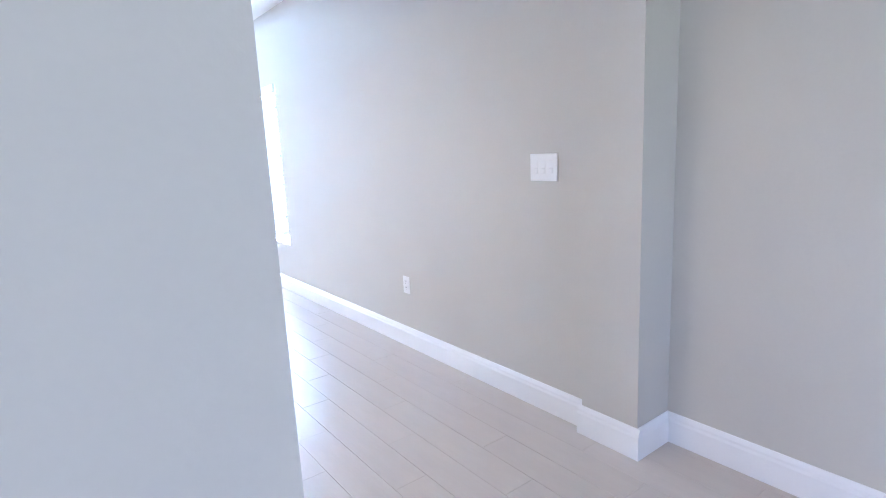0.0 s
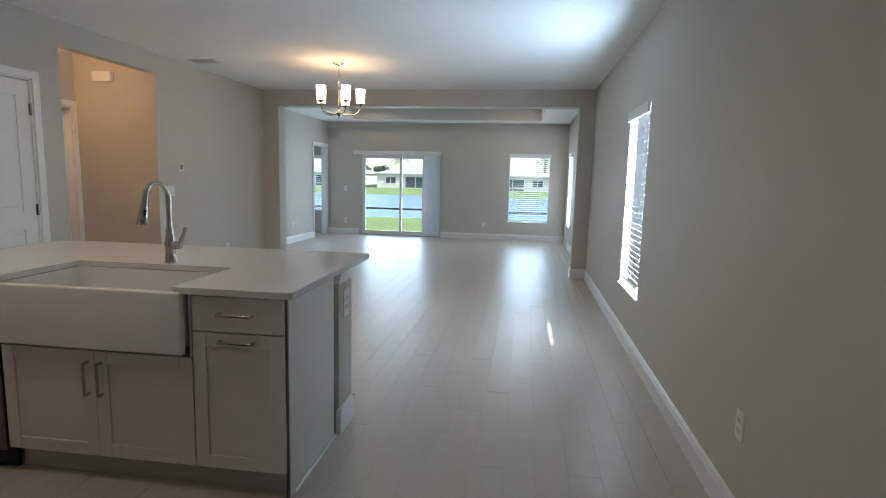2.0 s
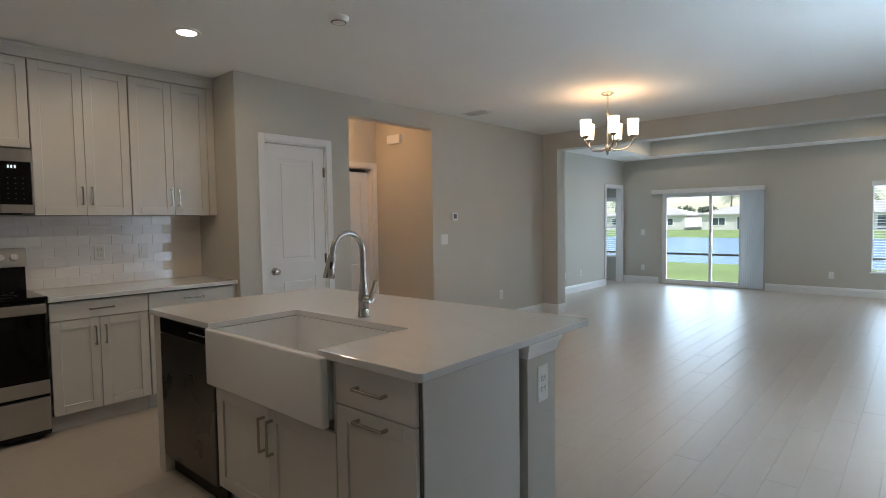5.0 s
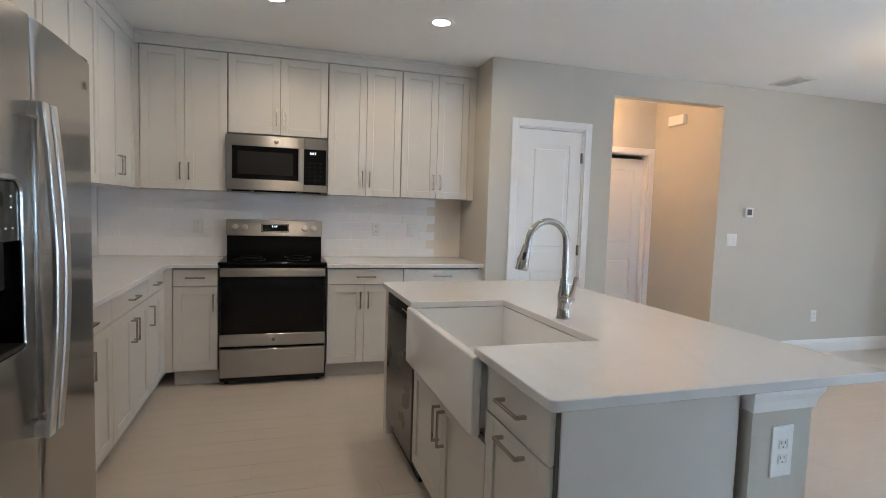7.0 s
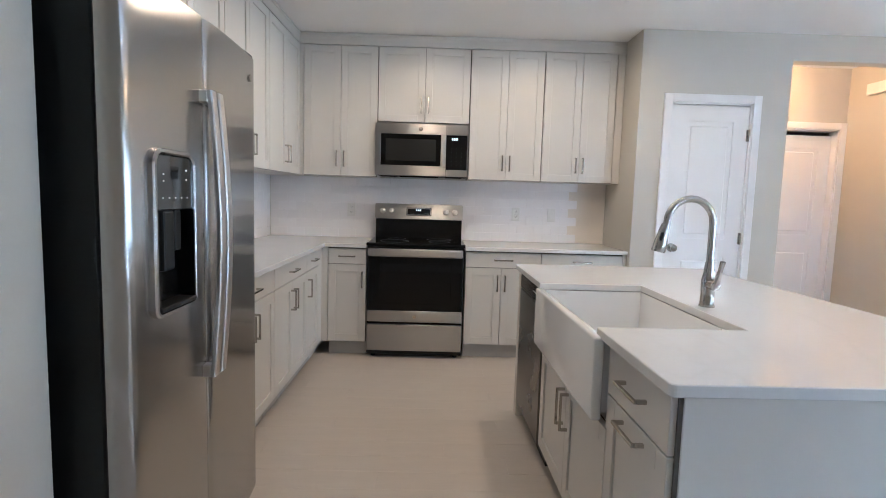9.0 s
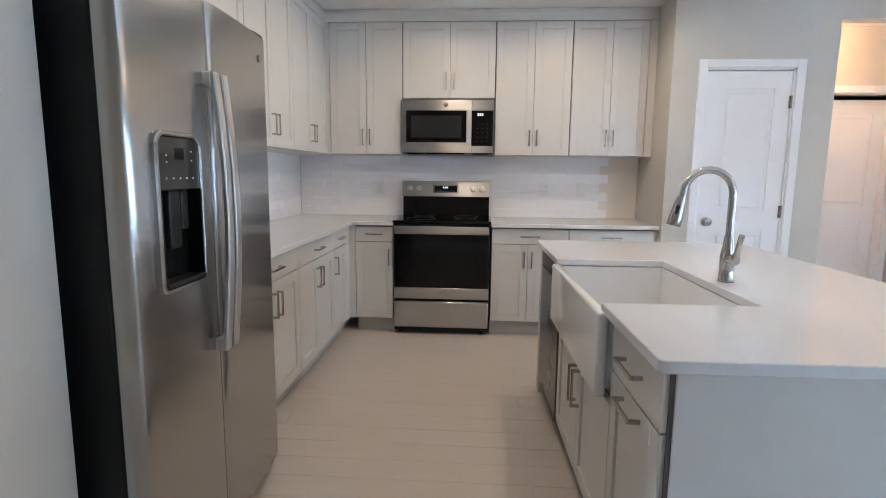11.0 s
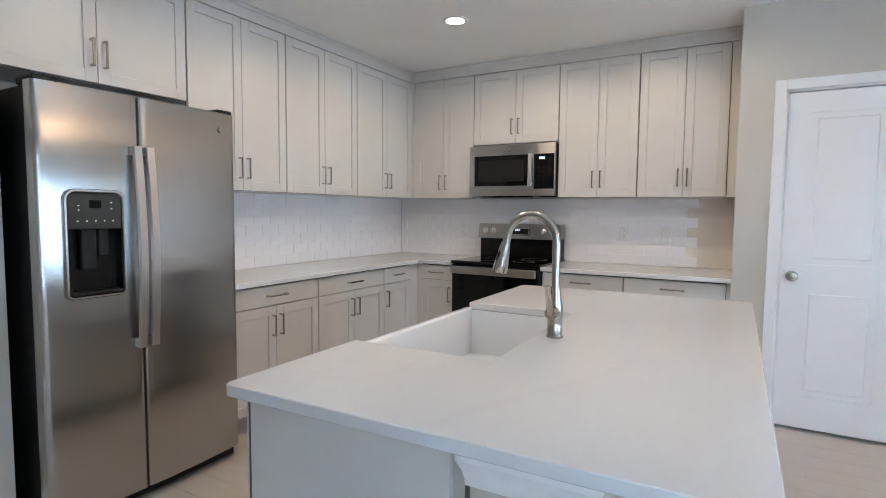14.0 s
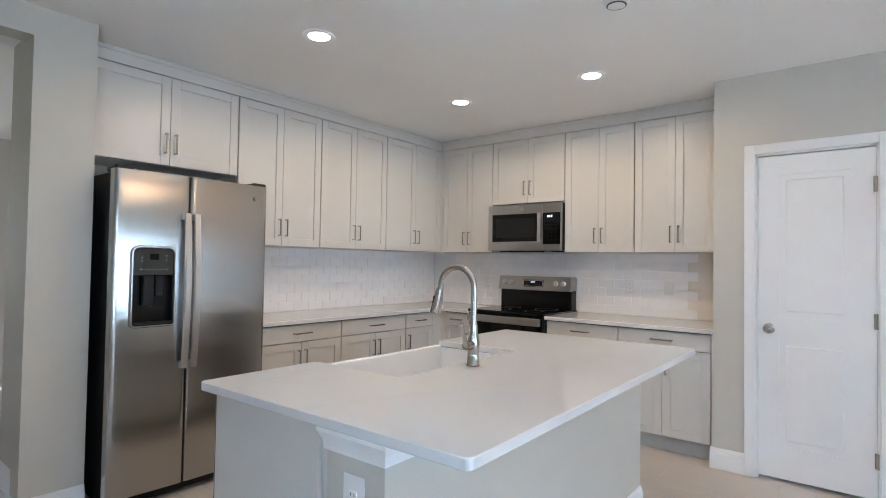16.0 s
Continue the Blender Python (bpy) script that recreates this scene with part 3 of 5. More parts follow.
tagged(part("cabinet_filler", bm, M_CAB), "light grey painted filler strip beside the wall cabinets", "filler")
bm = B()
box(bm, XU - 0.335, XU - 0.004, 1.128, 1.179, UZ0, UZ1)
tagged(part("cabinet_filler", bm, M_CAB), "light grey painted filler strip in the cabinet corner", "filler")
# along the refrigerator wall: local x runs towards world -x
D = YU - YF - 0.002
upper_cabinet(pose(-0.222, YU, 0, 0, 0, 180), 0.958, 1.915, UZ1, D, 0.490, "light grey painted shaker cabinet above the refrigerator")
upper_cabinet(pose(-1.181, YU, 0, 0, 0, 180), 0.729, UZ0, UZ1, D, 0.370)
upper_cabinet(pose(-1.911, YU, 0, 0, 0, 180), 0.749, UZ0, UZ1, D, 0.378)
upper_cabinet(pose(-2.661, YU, 0, 0, 0, 180), 1.126, UZ0, UZ1, D, 0.40, "light grey painted shaker corner wall cabinet", door_end=0.79)
# crown riser over the wall cabinets
bm = B()
box(bm, XU - 0.335, XU + 0.002, YU, YB - 0.002, UZ1 + 0.002, CEIL - 0.03)
box(bm, XU - 0.335, XU + 0.006, YU, YB - 0.002, CEIL - 0.03, CEIL - 0.001, 0.004)
tagged(part("crown_trim", bm, M_CAB), "light grey painted trim between wall cabinets and ceiling", "trim", kind="structure")
bm = B()
box(bm, XU + 0.002, -0.222, YF + 0.002, YU + 0.002, UZ1 + 0.002, CEIL - 0.03)
box(bm, XU + 0.006, -0.22, YF + 0.002, YU + 0.006, CEIL - 0.03, CEIL - 0.001, 0.004)
tagged(part("crown_trim", bm, M_CAB), "light grey painted trim between wall cabinets and ceiling", "trim", kind="structure")

# base cabinets
XBF, YBF = -3.165, 1.400
DB = XBF - XK - 0.002
base_cabinet(pose(XBF, 1.447, 0, 0, 0, 90), 0.303, DB, 1, "narrow light grey painted base cabinet beside the range")
base_cabinet(pose(XBF, 2.529, 0, 0, 0, 90), 0.597, DB, 2, seam=0.285)
base_cabinet(pose(XBF, 3.128, 0, 0, 0, 90), 0.645, DB, 2, "light grey painted shaker base cabinet beside the pantry wall")
DY = YBF - YF - 0.002
base_cabinet(pose(-1.20, YBF, 0, 0, 0, 180), 0.740, DY, 2)
base_cabinet(pose(-1.942, YBF, 0, 0, 0, 180), 0.738, DY, 2)
base_cabinet(pose(-2.682, YBF, 0, 0, 0, 180), 0.368, DY, 1, "narrow light grey painted corner base cabinet", hinge_side="right")
bm = B()
box(bm, -3.785, -3.052, YF + 0.002, YBF - 0.004, 0.115, 0.872)
box(bm, -3.785, XBF - 0.004, YBF - 0.004, 1.446, 0.115, 0.872)
box(bm, -3.785, -3.052, YF + 0.002, YBF - 0.07, 0.0, 0.115)
tagged(part("corner_cabinet", bm, M_CAB), "light grey painted blind corner of the base cabinets", "cabinet")
bm = B()
box(bm, -3.785, XBF - 0.004, 3.774, YB - 0.002, 0.0, 0.872)
tagged(part("cabinet_filler", bm, M_CAB), "light grey painted filler strip beside the base cabinet", "filler")


def worktop(name, outline, label, z0=0.873, z1=0.903, rounded=()):
    """A slab over an outline; the corners numbered in rounded are eased to 20 mm arcs."""
    bm = B()
    pts = []
    for i, p in enumerate(outline):
        if i not in rounded:
            pts.append(p)
            continue
        p, a, b = Vector(p), Vector(outline[i - 1]), Vector(outline[(i + 1) % len(outline)])
        u, v = (a - p).normalized() * 0.02, (b - p).normalized() * 0.02
        pts += [tuple(p + u * (1 - math.sin(t)) + v * (1 - math.cos(t))) for t in (k * math.pi / 10 for k in range(6))]
    outline = pts
    f = bm.faces.new([bm.verts.new((x, y, z0)) for x, y in outline])
    r = bmesh.ops.extrude_face_region(bm, geom=[f])
    bmesh.ops.translate(bm, vec=(0, 0, z1 - z0), verts=[v for v in r["geom"] if isinstance(v, bmesh.types.BMVert)])
    bmesh.ops.bevel(bm, geom=[e for e in bm.edges if abs(e.verts[0].co.z - e.verts[1].co.z) < 1e-5], offset=0.0025, segments=1, affect="EDGES")
    return tagged(part(name, bm, M_QUARTZ), label, "worktop")


worktop("worktop", ((XK + 0.002, YF + 0.002), (-1.175, YF + 0.002), (-1.175, 1.430), (-3.135, 1.430), (-3.135, 1.752), (XK + 0.002, 1.752)), "white quartz corner worktop on base cabinets")
worktop("worktop", ((XK + 0.002, 2.524), (-3.135, 2.524), (-3.135, YB - 0.002), (XK + 0.002, YB - 0.002)), "white quartz worktop between range and pantry wall")


# ---- range ----
def kitchen_range():
    ob = thing("range", "stainless steel electric range with black glass door and cooktop", "range", pose(-3.125, 1.757, 0, 0, 0, 90))
    w = 0.760
    bm = B()
    box(bm, 0.002, w - 0.002, 0.03, 0.640, 0.03, 0.895, 0.004)
    part("body", bm, M_DARK, ob, "dark enamelled sides")
    bm = B()
    box(bm, -0.006, w + 0.006, 0.000, 0.640, 0.895, 0.918, 0.006, 2)
    top = part("cooktop", bm, M_BGLASS, ob, "black glass cooktop")
    for x, y, r in ((0.20, 0.20, 0.115), (0.56, 0.20, 0.085), (0.20, 0.44, 0.080), (0.56, 0.44, 0.105)):
        bm = B()
        lathe(bm, ((r - 0.004, 0), (r, 0), (r, 0.0006), (r - 0.004, 0.0006), (r - 0.004, 0)), 40, (x, y, 0.918))
        part("burner_ring", bm, M_GREYP, top, "thin grey burner ring")
    bm = B()
    for z0, z1, y0, y1 in ((0.915, 1.10, 0.545, 0.64),):
        box(bm, 0.004, w - 0.004, y0, y1, z0, z1, 0.004)
    guard = part("backguard", bm, M_BLACK, ob, "black lower backguard")
    bm = B()
    vs = [bm.verts.new((x, y, z)) for x in (0.0, w) for y, z in ((0.500, 1.085), (0.64, 1.085), (0.64, 1.215), (0.522, 1.215))]
    for q in ((0, 1, 2, 3), (7, 6, 5, 4), (0, 4, 5, 1), (1, 5, 6, 2), (2, 6, 7, 3), (3, 7, 4, 0)):
        bm.faces.new([vs[i] for i in q])
    bmesh.ops.bevel(bm, geom=list(bm.edges), offset=0.005, segments=2, affect="EDGES")
    panel = part("control_panel", bm, M_STEELH, ob, "stainless control panel")
    slope = math.degrees(math.atan2(0.022, 0.13))
    for x in (0.07, 0.145, w - 0.145, w - 0.07):
        bm = B()
        lathe(bm, ((0, -0.004), (0.024, -0.004), (0.024, 0.006), (0.021, 0.022), (0.0, 0.024)), 20)
        box(bm, -0.004, 0.004, -0.02, 0.02, 0.020, 0.032, 0.001)
        k = part("knob", bm, M_BRIGHT, panel, "round steel knob", True)
        k.matrix_local = pose(x, 0.508, 1.152, 90 - slope, 0, 0)
    bm = B()
    box(bm, -0.108, 0.108, -0.003, 0.004, -0.034, 0.034, 0.002)
    clock = part("display", bm, M_BGLASS, panel, "black glass clock display")
    clock.matrix_local = pose(w / 2, 0.509, 1.150, -slope, 0, 0)
    bm = B()
    for x in (-0.024, -0.006, 0.008):
        box(bm, x, x + 0.008, -0.0045, -0.003, 0.006, 0.020)
    part("digits", bm, M_DIGIT, clock, "small lit digits")
    bm = B()
    for b in ((-0.100, 0.100, 0.026, 0.029), (-0.100, 0.100, -0.029, -0.026), (-0.103, -0.100, -0.026, 0.026), (0.100, 0.103, -0.026, 0.026)):
        box(bm, b[0], b[1], -0.0045, -0.002, b[2], b[3])
    part("display_frame", bm, M_BRIGHT, clock, "thin bright frame")
    for x in (-0.075, -0.055, 0.050, 0.070):
        bm = B()
        box(bm, x, x + 0.010, -0.0042, -0.003, -0.016, -0.012)
        part("key", bm, M_GREYP, clock)
    bm = B()
    box(bm, 0.006, w - 0.006, 0.004, 0.032, 0.285, 0.885, 0.004)
    door = part("oven_door", bm, M_BLACK, ob, "black oven door")
    bm = B()
    box(bm, 0.012, w - 0.012, -0.001, 0.006, 0.395, 0.805, 0.003)
    glass = part("door_glass", bm, M_BGLASS, door, "black door glass")
    bm = B()
    box(bm, 0.10, w - 0.10, -0.003, 0.002, 0.44, 0.76, 0.002)
    part("oven_window", bm, M_BGLASS, door, "dark oven window")
    bm = B()
    box(bm, 0.006, w - 0.006, -0.004, 0.02, 0.295, 0.385, 0.004)
    part("door_band", bm, M_STEELH, door, "stainless lower band")
    bm = B()
    box(bm, 0.012, w - 0.012, -0.042, -0.016, 0.815, 0.878, 0.010, 3)
    for x in (0.03, w - 0.06):
        box(bm, x, x + 0.03, -0.02, 0.01, 0.825, 0.868)
    part("handle", bm, M_STEELH, door, "broad stainless handle")
    bm = B()
    lathe(bm, ((0, -0.001), (0.014, -0.001), (0.014, 0.002), (0, 0.003)), 20)
    badge = part("badge", bm, M_NICKEL, door, "small round badge")
    badge.matrix_local = pose(w / 2, -0.005, 0.34, 90, 0, 0)
    bm = B()
    box(bm, 0.006, w - 0.006, 0.000, 0.032, 0.062, 0.272, 0.004)
    part("drawer", bm, M_STEELH, ob, "stainless storage drawer")
    bm = B()
    box(bm, 0.01, w - 0.01, 0.02, 0.06, 0.03, 0.06)
    part("kick_plate", bm, M_DARK, ob)
    for x in (0.05, w - 0.05):
        for y in (0.08, 0.58):
            bm = B()
            cyl(bm, x, y, 0.0, 0.035, 0.018, seg=12)
            part("foot", bm, M_DARK, ob)
    return ob


kitchen_range()


def microwave():
    ob = thing("microwave", "stainless over-range microwave with black window under the wall cabinet", "microwave", pose(-3.405, 1.775, 1.452, 0, 0, 90))
    w, h = 0.757, 0.420
    bm = B()
    box(bm, 0, w, 0.03, 0.375, 0.0, h, 0.004)
    part("body", bm, M_DARK, ob, "dark casing")
    bm = B()
    for b in ((0, 0.578, 0.0, 0.082), (0, 0.578, h - 0.085, h), (0, 0.045, 0.082, h - 0.085), (0.535, 0.578, 0.082, h - 0.085)):
        box(bm, b[0], b[1], 0.0, 0.03, b[2], b[3], 0.002)
    door = part("door", bm, M_STEELH, ob, "stainless door frame")
    bm = B()
    box(bm, 0.045, 0.535, 0.006, 0.03, 0.082, h - 0.085)
    pane = part("window", bm, M_BGLASS, door, "black glass window")
    bm = B()
    box(bm, 0.085, 0.495, 0.0045, 0.0065, 0.12, h - 0.125, 0.001)
    part("screen", bm, M_DARK, door, "dim window screen")
    bm = B()
    box(bm, 0.543, 0.575, -0.042, -0.026, 0.075, h - 0.085, 0.006, 2)
    for z in (0.09, h - 0.115):
        box(bm, 0.548, 0.570, -0.03, 0.002, z, z + 0.02)
    part("handle", bm, M_BRIGHT, door, "flat bright stainless handle")
    bm = B()
    for b in ((0.580, w, 0.0, 0.055), (0.580, w, h - 0.085, h), (w - 0.008, w, 0.055, h - 0.085)):
        box(bm, b[0], b[1], 0.0, 0.03, b[2], b[3], 0.002)
    part("side_frame", bm, M_STEELH, ob, "stainless frame")
    bm = B()
    box(bm, 0.580, w - 0.008, 0.002, 0.03, 0.055, h - 0.085, 0.001)
    panel = part("control_panel", bm, M_BGLASS, ob, "black control panel")
    bm = B()
    for x in (0.625, 0.642, 0.660):
        box(bm, x, x + 0.010, 0.0005, 0.002, 0.293, 0.312)
    part("digits", bm, M_DIGIT, panel, "small lit digits")
    for r in range(5):
        for c in range(3):
            bm = B()
            box(bm, 0.620 + c * 0.040, 0.628 + c * 0.040, 0.0010, 0.002, 0.090 + r * 0.034, 0.094 + r * 0.034)
            part("key", bm, M_GREYP, panel)
    bm = B()
    lathe(bm, ((0, 0), (0.017, 0), (0.017, 0.003), (0, 0.004)), 20)
    part("badge", bm, M_NICKEL, door, "small round badge").matrix_local = pose(w / 2 - 0.01, 0.0, h - 0.042, 90, 0, 0)
    bm = B()
    box(bm, 0.20, 0.52, 0.05, 0.16, -0.012, 0.0, 0.004)
    box(bm, 0.03, 0.17, 0.16, 0.34, -0.008, 0.0, 0.003)
    box(bm, 0.58, 0.72, 0.16, 0.34, -0.008, 0.0, 0.003)
    part("vent_grille", bm, M_BLACK, ob, "black grease filter underneath")
    return ob


microwave()


def fridge():
    """Local x towards world -x, local -y into the room."""
    ob = thing("refrigerator", "stainless side-by-side refrigerator with ice and water dispenser", "refrigerator", pose(-0.258, 1.584, 0, 0, 0, 180))
    w, h, seam = 0.898, 1.800, 0.387
    bm = B()
    box(bm, 0.004, w - 0.004, 0.096, 0.765, 0.03, h - 0.015, 0.005)
    part("body", bm, M_DARK, ob, "dark grey sides")
    bm = B()
    box(bm, 0.01, w - 0.01, 0.088, 0.096, 0.055, h - 0.02)
    part("gasket", bm, M_BLACK, ob, "black door gasket")

    def leaf(name, x0, x1, hole=None):
        n, bm = 16, B()

        def bulge(x):
            u = (x - w / 2) / (w / 2)
            e = min(x - x0, x1 - x) / 0.028
            return 0.024 * u * u + (0.013 * (1 - math.sqrt(max(0.0, 1 - (1 - min(1, e)) ** 2))) if e < 1 else 0.0)
        xs = sorted({x0, x1, *(x0 + (x1 - x0) * i / n for i in range(n + 1)), *(x0 + d for d in (0.004, 0.01, 0.018)), *(x1 - d for d in (0.004, 0.01, 0.018)), *((hole[0], hole[1]) if hole else ())})
        zs = [0.065, h] if not hole else [0.065, hole[2], hole[3], h]
        front = {(i, j): bm.verts.new((x, bulge(x), z)) for i, x in enumerate(xs) for j, z in enumerate(zs)}
        for i in range(len(xs) - 1):
            for j in range(len(zs) - 1):
                if hole and hole[0] - 1e-6 <= xs[i] and xs[i + 1] <= hole[1] + 1e-6 and j == 1:
                    continue
                bm.faces.new((front[i, j], front[i + 1, j], front[i + 1, j + 1], front[i, j + 1]))
        bmesh.ops.recalc_face_normals(bm, faces=bm.faces)
        back = bmesh.ops.extrude_face_region(bm, geom=list(bm.faces))
        for v in back["geom"]:
            if isinstance(v, bmesh.types.BMVert):
                v.co.y = 0.088
        return part(name, bm, M_STEEL, ob, "brushed stainless door", True)

    hole = (0.092, 0.308, 0.965, 1.385)
    left = leaf("freezer_door", 0.0, seam - 0.003, hole)
    right = leaf("fridge_door", seam + 0.003, w)
    bm = B()
    x0, x1, z0, z1 = hole
    def ring(d, top, low):
        """Outline of the surround, rounded more at its top, grown by d."""
        pts = []
        for cx, cz, rad, a0 in ((x1 - top, z1 - top, top, 0), (x0 + top, z1 - top, top, 90), (x0 + low, z0 + low, low, 180), (x1 - low, z0 + low, low, 270)):
            pts += [(cx + (rad + d) * math.cos(radians(a0 + k * 15)), cz + (rad + d) * math.sin(radians(a0 + k * 15))) for k in range(7)]
        return pts
    loops = [[bm.verts.new((x, y, z)) for x, z in ring(d, 0.034, 0.016)] for d, y in ((0.012, 0.02), (0.012, 0.004), (0.008, -0.001), (0.001, -0.001), (-0.003, 0.004), (-0.003, 0.05))]
    for lo, hi in zip(loops, loops[1:]):
        for k in range(28):
            bm.faces.new((lo[k], lo[(k + 1) % 28], hi[(k + 1) % 28], hi[k]))
    for k0, (cx, cz) in ((0, (x1, z1)), (7, (x0, z1)), (14, (x0, z0)), (21, (x1, z0))):
        tip = bm.verts.new((cx, 0.006, cz))
        edge = [bm.verts.new((x, 0.006, z)) for x, z in ring(0.004, 0.034, 0.016)[k0:k0 + 7]]
        for e0, e1 in zip(edge, edge[1:]):
            bm.faces.new((tip, e0, e1))
    bmesh.ops.recalc_face_normals(bm, faces=bm.faces)
    part("dispenser_trim", bm, M_STEEL, left, "bright dispenser surround", True)
    bm = B()
    box(bm, x0 + 0.004, x1 - 0.004, 0.006, 0.055, 1.235, z1 - 0.004, 0.003)
    panel = part("dispenser_panel", bm, M_PANEL, left, "dark grey dispenser control panel")
    bm = B()
    box(bm, x0 + 0.085, x1 - 0.085, 0.0048, 0.006, 1.320, 1.352)
    part("dispenser_screen", bm, M_BGLASS, panel, "small dark screen")
    for kx, kz in ((x0 + 0.045, 1.330), (x0 + 0.045, 1.312), (x1 - 0.045, 1.344), (x1 - 0.045, 1.318), *((x0 + 0.04 + 0.034 * k, 1.268) for k in range(5))):
        bm = B()
        box(bm, kx - 0.0028, kx + 0.0028, 0.0048, 0.006, kz - 0.002, kz + 0.002)
        part("key", bm, M_PLATE, panel)
    bm = B()
    box(bm, x0 + 0.004, x1 - 0.004, 0.050, 0.058, z0 + 0.004, 1.235)
    for xa, xb in ((x0 + 0.002, x0 + 0.010), (x1 - 0.010, x1 - 0.002)):
        box(bm, xa, xb, 0.002, 0.055, z0 + 0.004, 1.235)
    part("dispenser_recess", bm, M_BLACK, left, "black dispenser recess")
    bm = B()
    box(bm, x0 + 0.055, x0 + 0.115, 0.012, 0.04, 1.07, 1.235, 0.008, 2)
    box(bm, x0 + 0.125, x0 + 0.165, 0.018, 0.04, 1.12, 1.235, 0.006, 2)
    part("dispenser_paddle", bm, M_DARK, left, "dark dispenser paddle")
    bm = B()
    box(bm, x0 + 0.006, x1 - 0.006, -0.004, 0.05, z0 + 0.004, z0 + 0.016, 0.002)
    part("drip_tray", bm, M_DARK, left)
    for door, x in ((left, seam - 0.027), (right, seam + 0.027)):
        bm = B()
        n = 14
        rows = []
        for i in range(n + 1):
            u = i / n
            z = 0.715 + u * 0.870
            y = -0.028 - 0.026 * math.sin(math.pi * u)
            rows.append([bm.verts.new((x + dx, y + dy, z)) for dx, dy in ((-0.018, 0.006), (-0.018, -0.004), (-0.015, -0.008), (0.015, -0.008), (0.018, -0.004), (0.018, 0.006))])
        for lo, hi in zip(rows, rows[1:]):
            for k in range(6):
                bm.faces.new((lo[k], lo[(k + 1) % 6], hi[(k + 1) % 6], hi[k]))
        bm.faces.new(rows[0])
        bm.faces.new(rows[-1][::-1])
        for z in (0.715, 1.548):
            box(bm, x - 0.0175, x + 0.0175, -0.024, 0.012, z, z + 0.037, 0.003)
        part("handle", bm, M_BRIGHT, door, "long bowed bright stainless handle", True)
    for x in (0.05, w - 0.05):
        bm = B()
        box(bm, x - 0.045, x + 0.045, 0.03, 0.16, h - 0.012, h + 0.020, 0.006)
        part("hinge_cover", bm, M_DARK, ob, "dark hinge cover")
    bm = B()
    lathe(bm, ((0, 0), (0.014, 0), (0.014, 0.003), (0, 0.004)), 20)
    part("badge", bm, M_NICKEL, right, "small round badge").matrix_local = pose(w - 0.09, 0.012, h - 0.085, 90, 0, 0)
    bm = B()
    box(bm, 0.02, w - 0.02, 0.05, 0.10, 0.015, 0.055)
    part("kick_grille", bm, M_DARK, ob)
    for x in (0.06, w - 0.06):
        bm = B()
        cyl(bm, x, 0.13, 0.0, 0.035, 0.02, seg=12)
        part("foot", bm, M_DARK, ob)
        bm = B()
        cyl(bm, x, 0.62, 0.0, 0.035, 0.02, seg=12)
        part("foot", bm, M_DARK, ob)
    return ob


fridge()

# ---- island ----
elsewhere = set(bpy.data.objects)
IY = 2.797
dcab = thing("base_cabinet", "light grey painted island cabinet with drawer and pull-out door", "cabinet", pose(-0.547, IY, 0), "island cabinets")
carcass(dcab, 0.395, 0.115, 0.873, 0.60)
d = slab("drawer_front", dcab, G, 0.399, 0.717, 0.864)
handle(d, 0.200, 0.794, 0.15, False)
d = shaker("door", dcab, G, 0.399, 0.120, 0.712)
handle(d, 0.200, 0.680, 0.15, False)
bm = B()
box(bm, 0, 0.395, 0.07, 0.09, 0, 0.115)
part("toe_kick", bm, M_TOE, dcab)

scab = thing("base_cabinet", "light grey painted sink base cabinet with two doors", "cabinet", pose(-1.452, IY, 0), "island cabinets")
bm = B()
box(bm, 0.001, 0.904, 0.022, 0.60, 0.115, 0.603)
for b in ((0.894, 0.904),):
    box(bm, b[0], b[1], 0.002, 0.60, 0.603, 0.873)
body = part("body", bm, M_CAB, scab)
# Dark sheet painting the shade between the sink doors.
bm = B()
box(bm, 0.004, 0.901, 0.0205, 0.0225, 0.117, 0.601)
part("shadow_gap", bm, M_GAP, body, "dark sheet painting the shade behind the fronts")
for a, b, hx in ((G, 0.451, 0.421), (0.4535, 0.905 - G, 0.483)):
    d = shaker("door", scab, a, b, 0.120, 0.598)
    handle(d, hx, 0.478, 0.15)
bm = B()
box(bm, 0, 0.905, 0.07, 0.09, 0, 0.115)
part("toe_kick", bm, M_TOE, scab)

# farmhouse sink
sink = thing("farmhouse_sink", "white fireclay apron-front farmhouse sink set in the island", "sink", pose(-1.455, 0, 0))
bm = B()
sy0, sy1, sw0, sw1 = 2.752, 3.278, -0.020, 0.876
box(bm, 0.003, 0.890, sy0, sy0 + 0.035, 0.618, 0.882, 0.010, 3)
part("apron", bm, M_CERAMIC, sink, smooth=True)
for b in ((sw0 + 0.001, sw0 + 0.03, sy0 + 0.034, sy1), (sw1 - 0.03, sw1 - 0.001, sy0 + 0.034, sy1), (sw0 + 0.03, sw1 - 0.03, sy1 - 0.03, sy1)):
    bm = B()
    box(bm, b[0], b[1], b[2], b[3], 0.648, 0.871)
    part("basin_wall", bm, M_CERAMIC, sink)
bm = B()
box(bm, sw0 + 0.002, sw1 - 0.002, sy0 + 0.034, sy1 - 0.001, 0.640, 0.672)
part("basin_floor", bm, M_CERAMIC, sink)
bm = B()
lathe(bm, ((0, 0.0), (0.018, 0.0), (0.03, 0.004), (0.045, 0.006), (0.045, 0.0)), 24, (0.44, 3.02, 0.672))
part("drain", bm, M_STEEL, sink, "round steel drain", True)

